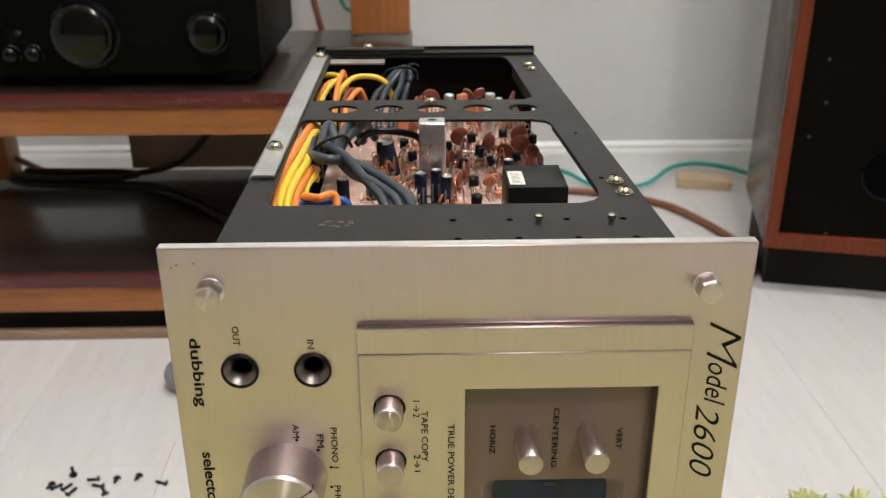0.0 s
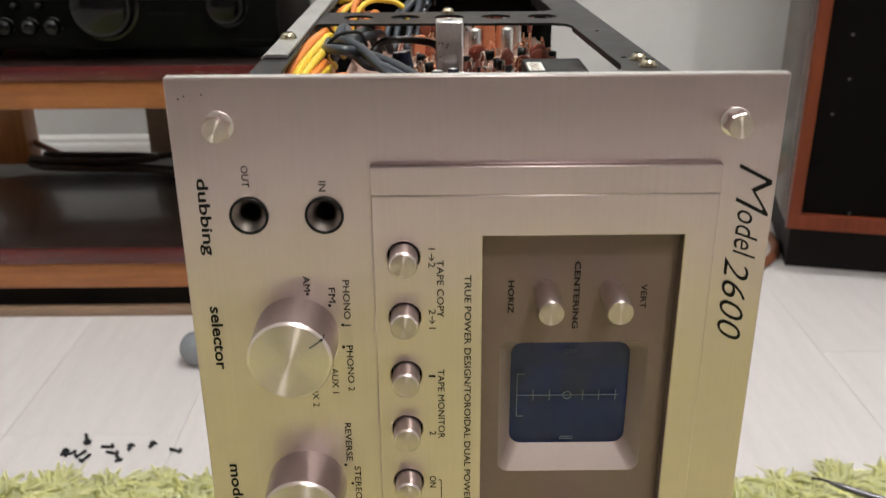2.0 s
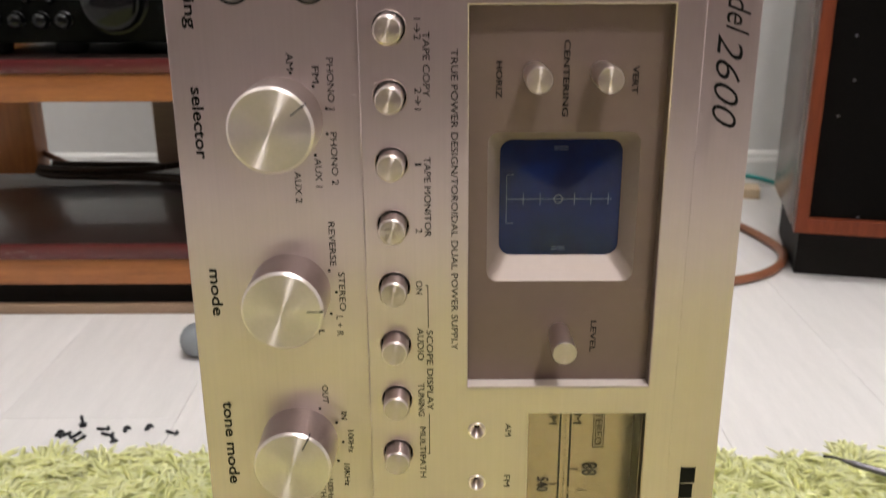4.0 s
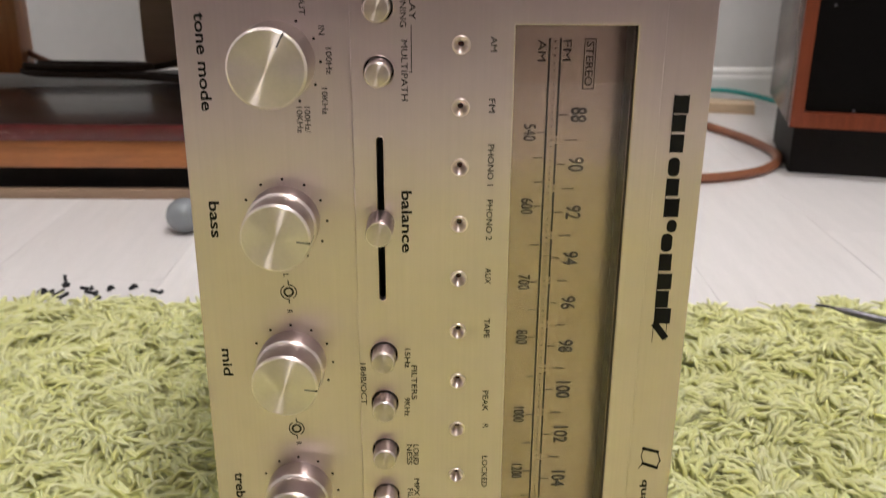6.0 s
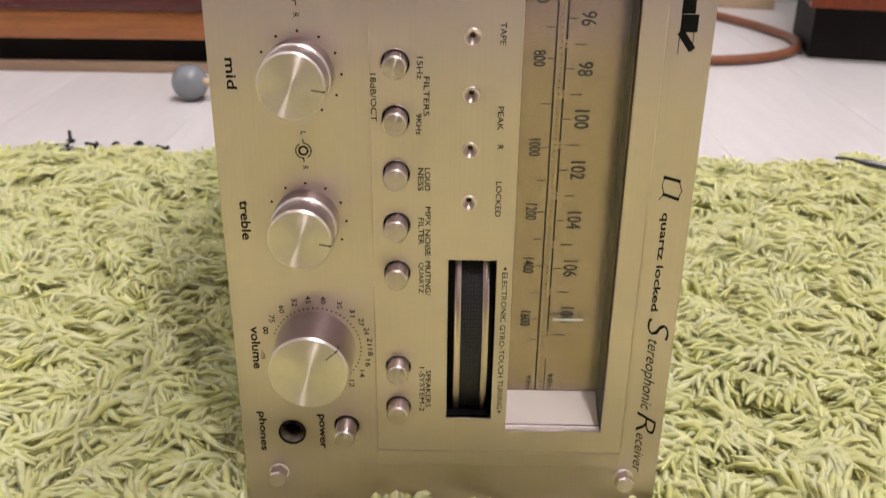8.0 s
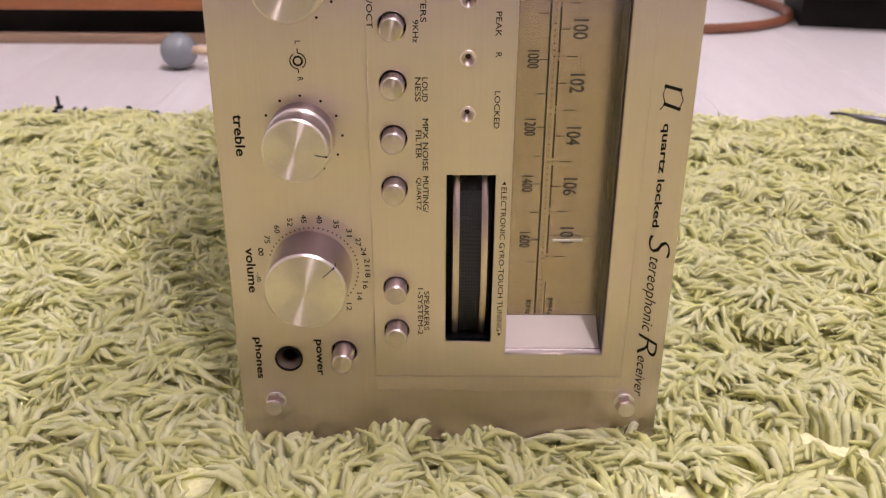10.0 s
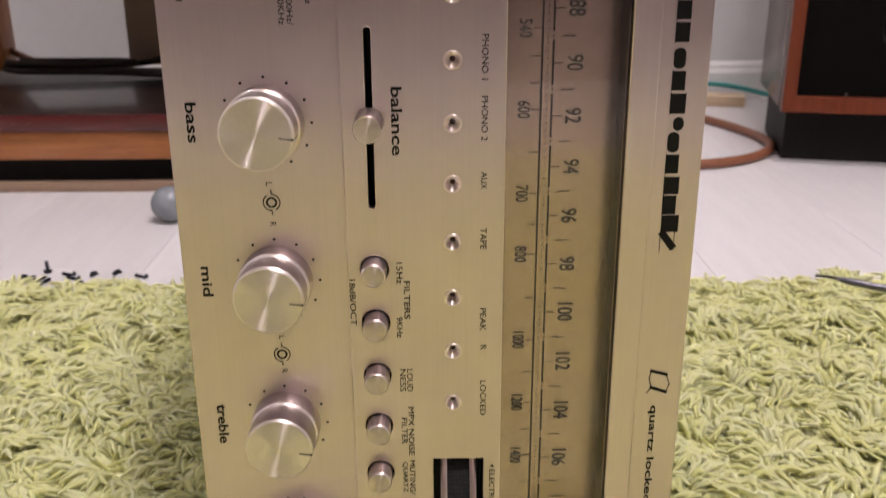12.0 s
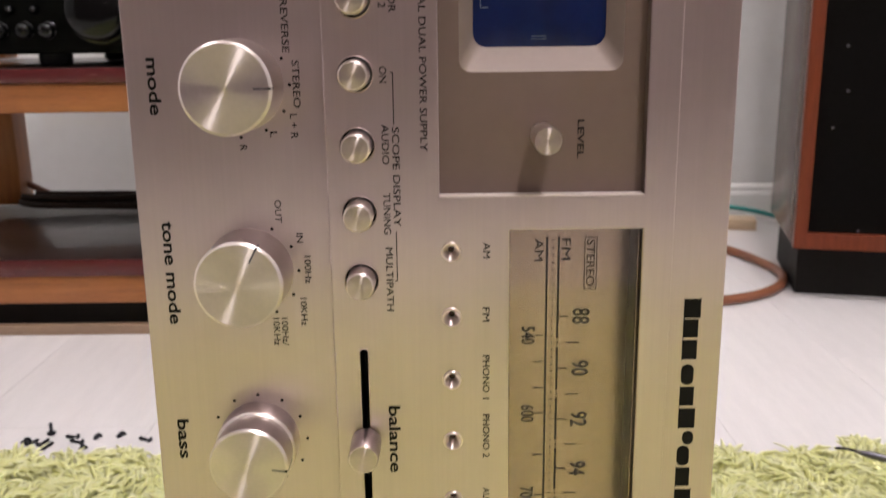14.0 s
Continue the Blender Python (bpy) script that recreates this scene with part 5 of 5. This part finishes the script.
def amplifier():
    a = thing("hifi_amplifier", "black hi-fi amplifier with round glossy knobs on the rack", "amplifier", (-0.43, 1.05, 0.35))
    x0, x1, yf = -0.645, -0.209, 0.896
    part("body", box(x0 + 0.004, x1 - 0.004, yf + 0.012, 1.235, 0.3670, 0.500, 0.002, 2), M_AMP, a)
    part("front", box(x0, x1, yf, yf + 0.013, 0.364, 0.503, 0.003, 3), M_AMP, a, "black satin front")
    for x in (-0.600, -0.500, -0.25):
        for y in (0.945, 1.18):
            part("foot", lathe([(0, 0), (0.018, 0), (0.021, 0.004), (0.021, 0.019), (0, 0.019)], 28), M_RUBBER, a, at=Matrix.Translation((x, y, 0.3482)))

    def knob(x, z, r, d):
        k = part("knob", lathe([(0, 0), (r * 1.10, 0), (r * 1.10, 0.003), (r, 0.004), (r * 0.97, d - 0.004), (r * 0.90, d - 0.001), (r * 0.75, d + 0.001), (r * 0.5, d + 0.0025), (r * 0.25, d + 0.0032), (0, d + 0.0034)], 48), M_AMPKNOB, a, "glossy black knob", facing(x, z, yf))
        part("pointer", box(r * 0.72, r * 0.90, -0.0006, 0.0006, d - 0.002, d + 0.0014), M_PRINT, k, at=facing(x, z, yf, 120))
    knob(-0.420, 0.4170, 0.0385, 0.022)
    knob(-0.270, 0.4170, 0.0245, 0.018)
    for x in (-0.486, -0.514, -0.545, -0.575):
        knob(x, 0.3925, 0.0105, 0.012)
    for x, z in ((-0.5, 0.418), (-0.53, 0.418)):
        knob(x, z, 0.0055, 0.006)
    for x, z, w in ((-0.345, 0.405, 0.045), (-0.24, 0.372, 0.05)):
        part("word_mark_bar", box(x - w / 2, x + w / 2, yf - 0.0003, yf + 0.0001, z, z + 0.003), M_PRINT, a)


amplifier()


def cable(name, label, pts, r, mat, steps=10, n=12):
    c = part(name, tube(pts, r, n, steps), mat)
    return tagged(c, label, "cable")


cable("power_cable", "dark cable dropping onto the lower shelf and sweeping forward", [(-0.335, 1.25, 0.30), (-0.350, 1.25, 0.235), (-0.371, 1.25, 0.187), (-0.411, 1.25, 0.146), (-0.442, 1.25, 0.130), (-0.481, 1.25, 0.1205), (-0.56, 1.248, 0.1145),
      (-0.64, 1.252, 0.1135), (-0.695, 1.262, 0.1135), (-0.708, 1.240, 0.1135), (-0.673, 1.212, 0.1135), (-0.61, 1.202, 0.1135), (-0.542, 1.196, 0.1135), (-0.473, 1.183, 0.1135), (-0.42, 1.154, 0.1135), (-0.363, 1.105, 0.1135), (-0.317, 1.05, 0.1135), (-0.27, 0.99, 0.1135)], 0.0055, M_COIL)
cable("power_cable", "second dark cable lying along the first on the shelf", [(-0.69, 1.236, 0.1132), (-0.62, 1.223, 0.1132), (-0.54, 1.214, 0.1132), (-0.47, 1.202, 0.1132), (-0.412, 1.172, 0.1132), (-0.354, 1.122, 0.1132), (-0.306, 1.066, 0.1132), (-0.258, 1.005, 0.1132)], 0.0052, M_COIL)
cable("power_cable", "loop of dark cable lying over the others", [(-0.700, 1.228, 0.1240), (-0.64, 1.210, 0.1242), (-0.56, 1.205, 0.1242), (-0.51, 1.212, 0.1242), (-0.488, 1.226, 0.1244), (-0.52, 1.238, 0.1250), (-0.60, 1.243, 0.1248), (-0.685, 1.248, 0.1246)], 0.0055, M_COIL)
cable("cable_brown", "brown cable hanging at the rack's lower shelf", [(-0.79, 1.31, 0.170), (-0.74, 1.29, 0.150), (-0.69, 1.275, 0.128), (-0.64, 1.26, 0.1145), (-0.58, 1.25, 0.1135)], 0.0055, M_BROWN)
cable("cable_dark", "dark cable hanging down behind the rack", [(-0.215, 1.40, 0.75), (-0.208, 1.40, 0.48), (-0.190, 1.40, 0.355), (-0.165, 1.42, 0.25), (-0.15, 1.44, 0.02)], 0.006, M_BROWN)
cable("cable_teal", "teal cable hanging down behind the rack", [(-0.24, 1.46, 0.72), (-0.185, 1.45, 0.46), (-0.149, 1.44, 0.373), (-0.120, 1.44, 0.318), (-0.095, 1.46, 0.02)], 0.0035, M_TEAL)
cable("speaker_cable", "teal speaker cable lying along the skirting board", [(0.16, 1.53, 0.020), (0.27, 1.530, 0.022), (0.330, 1.475, 0.010), (0.385, 1.455, 0.008), (0.445, 1.470, 0.014), (0.50, 1.515, 0.030),
      (0.555, 1.530, 0.034), (0.62, 1.525, 0.026), (0.70, 1.50, 0.010), (0.80, 1.49, 0.006)], 0.0046, M_TEAL)
cable("speaker_cable", "brown cable looping on the floor by the loudspeaker", [(0.20, 1.46, 0.0075), (0.34, 1.43, 0.0075), (0.447, 1.365, 0.0075), (0.500, 1.268, 0.0075), (0.527, 1.180, 0.0075), (0.532, 1.110, 0.0075), (0.505, 1.045, 0.0075),
      (0.440, 0.990, 0.0075), (0.34, 0.968, 0.0075), (0.20, 1.00, 0.0075), (0.05, 1.06, 0.0075)], 0.0072, M_BROWN)


def loudspeaker():
    s = thing("loudspeaker", "tall black-fronted loudspeaker with red-brown edging on the floor", "loudspeaker", (0.499, 0.988, 0))
    s.rotation_euler = (0, 0, radians(-13))
    base = Matrix.Translation((0.499, 0.988, 0)) @ Matrix.Rotation(radians(-13), 4, "Z")
    w, d, h, t, zb = 0.36, 0.272, 1.22, 0.023, 0.079
    part("plinth", box(0.014, w - 0.014, 0.050, d - 0.014, 0, zb - 0.0005), M_PLINTH, s, at=base)
    part("cabinet", box(0, w, 0.016, d, zb, h, 0.002, 2), M_SPKSIDE, s, "glossy taupe cabinet", at=base)
    fr = part("front_frame", sheet([rect(0, w, zb, h), rect(0.0175, w - 0.0175, zb + t, h - t)], 0.016, base @ Matrix.Translation((0, 0.0158, 0)) @ FRONT, 0.001), M_SPKFRAME, s, "red-brown wooden edging")
    cx, cz, r = 0.158, 0.200, 0.038
    part("baffle", sheet([rect(0.0175, w - 0.0175, zb + t, h - t), ring(cx, cz, r, 40)], 0.006, base @ Matrix.Translation((0, 0.0155, 0)) @ FRONT), M_CLOTH, s, "black cloth-like baffle")
    part("port", lathe([(r * 0.93, -0.10), (r * 0.93, -0.01), (r, 0.0), (r + 0.001, 0.0006)], 40), M_BLACKPL, s, "round reflex port", at=base @ Matrix.Translation((cx, 0.0095, cz)) @ FRONT)
    part("port_end", lathe([(0, 0), (r, 0)], 32), M_INKHOLE, s, at=base @ Matrix.Translation((cx, 0.014, cz)) @ FRONT)
    for x, z in ((0.055, 0.30), (0.050, 0.36), (0.085, 0.105), (0.040, 0.25)):
        part("pin", lathe([(0, 0), (0.0022, 0), (0.0015, 0.001), (0, 0.0012)], 10), M_TOOL, s, at=base @ Matrix.Translation((x, 0.0095, z)) @ FRONT)


loudspeaker()


def wood_block():
    m = Matrix.Translation((0.575, 1.485, 0)) @ Matrix.Rotation(radians(-14), 4, "Z")
    b = part("wood_block", box(-0.066, 0.040, -0.026, 0.026, 0, 0.020, 0.002, 2), M_STICK, at=m)
    tagged(b, "small offcut of pale wood on the floor", "wood block")


wood_block()


def toy_ball():
    b = thing("ball_rattle", "grey plastic ball on a pale wooden stick lying on the floor", "toy", (-0.313, 0.745, 0))
    part("ball", lathe([(0.0215 * math.sin(radians(a)), 0.0215 - 0.0215 * math.cos(radians(a))) for a in range(0, 181, 9)], 40), M_BALL, b, "grey glossy ball", Matrix.Translation((-0.313, 0.745, 0)))
    part("stick", tube([(-0.300, 0.740, 0.0240), (-0.23, 0.733, 0.020), (-0.12, 0.723, 0.014), (-0.06, 0.718, 0.010)], 0.0052, 14, 4), M_STICK, b, "pale turned stick")


toy_ball()


def black_screw():
    s = part("screw", lathe([(0, 0), (0.0012, 0.0004), (0.0017, 0.0010)] + [(0.0019 if k % 2 else 0.0015, 0.0012 + 0.0006 * k) for k in range(14)] + [(0.0017, 0.0100), (0.0042, 0.0102), (0.0044, 0.0112), (0.0036, 0.0128), (0.0018, 0.0135), (0, 0.0136)], 14), M_BLKSCREW)
    tagged(s, "small black cross-head screw lying on the floor", "screw", "loose screws by the rug")
    return s


def screws():
    first = black_screw()
    rnd = random.Random(3)
    spots = [(-0.410, 0.548, 0), (-0.396, 0.555, 0), (-0.391, 0.572, 1), (-0.386, 0.556, 0), (-0.379, 0.549, 0), (-0.373, 0.562, 0), (-0.365, 0.553, 0), (-0.353, 0.550, 0), (-0.342, 0.556, 0), (-0.321, 0.560, 0), (-0.299, 0.557, 0)]
    for k, (x, y, up) in enumerate(spots):
        lie = Matrix.Rotation(radians(rnd.uniform(0, 360)), 4, "Z") @ Matrix.Rotation(radians(110), 4, "Y")
        m = Matrix.Translation((x, y, 0.0136)) @ Matrix.Rotation(radians(180), 4, "X") if up else Matrix.Translation((x, y, 0.0035)) @ lie
        if k == 0:
            first.matrix_basis = m
        else:
            copy_thing(first, m)


screws()


def screwdriver():
    s = thing("screwdriver", "thin grey steel tool lying on the rug", "screwdriver", (0.42, 0.42, 0.03))
    part("shaft", tube([(0.352, 0.449, 0.0345), (0.372, 0.436, 0.0335), (0.40, 0.420, 0.0330), (0.455, 0.395, 0.034), (0.52, 0.368, 0.036)], 0.0032, 12, 6, lambda u: min(1, 0.35 + 5 * u)), M_TOOL, s)
    part("tip", tube([(0.3385, 0.4555, 0.0340), (0.346, 0.4525, 0.0348), (0.353, 0.4485, 0.0346)], 0.0012, 8, 3), M_BLKSCREW, s)


screwdriver()


# ---- the shag rug ----
def yarns(count, x0, x1, y0, y1, length, radius, segs, seed, keep=None):
    """Points and faces of many bent yarns, as arrays: roots on a jittered grid, lying in clumped directions."""
    rng = np.random.default_rng(seed)
    nx = max(2, int(math.sqrt(count * (x1 - x0) / (y1 - y0))))
    ny = max(2, count // nx)
    gx, gy = np.meshgrid(np.linspace(x0, x1, nx), np.linspace(y0, y1, ny))
    x = gx.ravel() + rng.uniform(-0.5, 0.5, gx.size) * (x1 - x0) / nx
    y = gy.ravel() + rng.uniform(-0.5, 0.5, gx.size) * (y1 - y0) / ny
    if keep is not None:
        m = keep(x, y)
        x, y = x[m], y[m]
    k = x.size
    # tuft by tuft: yarns of a tuft fan out from it
    cell = 0.021
    wx, wy = x + 0.006 * np.sin(y * 210), y + 0.006 * np.sin(x * 190 + 1.0)
    cx, cy = np.floor(wx / cell), np.floor(wy / cell)
    h = np.sin(cx * 127.1 + cy * 311.7) * 43758.5453
    h2 = np.sin(cx * 269.5 + cy * 183.3) * 24634.6345
    tuft, tuft2 = h - np.floor(h), h2 - np.floor(h2)
    sweep = 1.3 * np.sin(x * 31 + 1.7 * np.sin(y * 23)) + 1.3 * np.cos(y * 37 + 1.5 * np.sin(x * 27 + 1.0))
    ang = sweep + 2 * math.pi * tuft + rng.normal(0, 0.32, k)
    lean = np.clip(rng.normal(0.70, 0.12, k) + 0.35 * tuft2, 0.35, 1.15)
    ln = length * rng.uniform(0.7, 1.25, k)
    clump = 0.5 + 0.28 * np.sin(x * 118 + 2.3 * np.sin(y * 71)) + 0.28 * np.cos(y * 131 + 2.1 * np.sin(x * 63 + 2.0))
    top = 0.005 + 0.004 * rng.random(k) + 0.006 * (1 - tuft2) + 0.013 * clump
    bend = rng.normal(0, 0.55, k)
    rad = radius * rng.uniform(0.7, 1.3, k)
    s = np.linspace(0, 1, segs + 1)
    a = ang[:, None] + bend[:, None] * (s[None, :] - 0.2)
    step = ln[:, None] * lean[:, None] * (0.25 + 0.75 * s[None, :])
    px = x[:, None] + np.cumsum(np.cos(a) * step, 1) / (segs + 1)
    py = y[:, None] + np.cumsum(np.sin(a) * step, 1) / (segs + 1)
    pz = 0.014 + (top[:, None] - 0.010) * np.sin(np.clip(s * 2.1, 0, 2.1))[None, :]
    centre = np.stack([px, py, pz], -1)
    d = np.gradient(centre, axis=1)
    d /= np.linalg.norm(d, axis=2, keepdims=True) + 1e-9
    side = np.cross(d, np.array([0.0, 0.0, 1.0]))
    side /= np.linalg.norm(side, axis=2, keepdims=True) + 1e-9
    up = np.cross(side, d)
    width = rad[:, None] * np.interp(s, (0, 0.3, 0.65, 0.85, 1.0), (0.9, 1.05, 1.0, 0.82, 0.3))[None, :]
    n = 3
    vs = []
    for i in range(n):
        q = 2 * math.pi * i / n + math.pi / 2
        vs.append(centre + width[:, :, None] * (1.35 * side * math.cos(q) + 0.8 * up * math.sin(q)))
    v = np.stack(vs, 2).reshape(-1, 3)
    ids = np.arange(k * (segs + 1) * n).reshape(k, segs + 1, n)
    quads, uvs = [], []
    for i in range(n):
        j = (i + 1) % n
        quads.append(np.stack([ids[:, :-1, i], ids[:, :-1, j], ids[:, 1:, j], ids[:, 1:, i]], -1))
        u0 = np.broadcast_to(s[:-1], (k, segs))
        u1 = np.broadcast_to(s[1:], (k, segs))
        w0, w1 = np.full((k, segs), i / n), np.full((k, segs), (i + 1) / n)
        uvs.append(np.stack([np.stack([u0, w0], -1), np.stack([u0, w1], -1), np.stack([u1, w1], -1), np.stack([u1, w0], -1)], -2))
    quads = np.stack(quads, 2).reshape(-1, 4)
    uvs = np.stack(uvs, 2).reshape(-1, 2)
    caps = ids[:, -1, :]
    return v, quads, uvs, caps


def pile(name, v, quads, uvs, parent, label):
    me = bpy.data.meshes.new(name)
    me.vertices.add(len(v))
    me.vertices.foreach_set("co", v.ravel())
    me.loops.add(quads.size)
    me.loops.foreach_set("vertex_index", quads.ravel().astype(np.int32))
    me.polygons.add(len(quads))
    me.polygons.foreach_set("loop_start", np.arange(0, quads.size, 4, dtype=np.int32))
    layer = me.uv_layers.new(name="yarn")
    layer.data.foreach_set("uv", uvs.ravel().astype(np.float32))
    me.update(calc_edges=True)
    me.polygons.foreach_set("use_smooth", np.ones(len(quads), dtype=bool))
    ob = part(name, me, M_YARN, parent, label)
    return tagged(ob, kind="stuff")


def rug():
    r = thing("shag_rug", "lime-green long-pile shag rug under the receiver", "rug", (0, -0.15, 0))
    part("backing", box(-0.95, 0.95, -1.0, 0.478, 0.0, 0.0175), M_BACKING, r)

    def clear(x, y):
        return ~((np.abs(x + 0.002) < 0.086) & (y > 0.002) & (y < 0.358))

    def outer(x, y):
        return ~((np.abs(x) < 0.52) & (y > -0.08))
    v, q, uv, _ = yarns(104000, -0.52, 0.52, -0.08, 0.476, 0.044, 0.0018, 3, 7, clear)
    pile("shag", v, q, uv, r, "dense twisted lime yarn")
    v, q, uv, _ = yarns(42000, -0.95, 0.95, -1.0, 0.476, 0.046, 0.0036, 2, 8, outer)
    pile("shag", v, q, uv, r, "dense twisted lime yarn")


rug()


# ---- planks of the floor ----
def planks():
    w, ln, made = 0.192, 1.26, {}
    k = 0
    x = -2.6
    while x < 2.6 - w * 0.5:
        y = -1.8 - (k * 0.47) % ln
        while y < 1.555:
            a, b = max(y, -1.8), min(y + ln, 1.56)
            size = round(b - a, 3)
            if size > 0.02:
                if size not in made:
                    made[size] = mesh_of(box(0.0002, w - 0.0002, 0.0002, size - 0.0002, -0.004, 0.0, 0.0002, 1), "plank")
                    made[size].materials.append(M_FLOOR)
                part("plank", made[size], None, FLOOR, at=Matrix.Translation((x, a, 0)))
            y += ln
        x += w
        k += 1


planks()
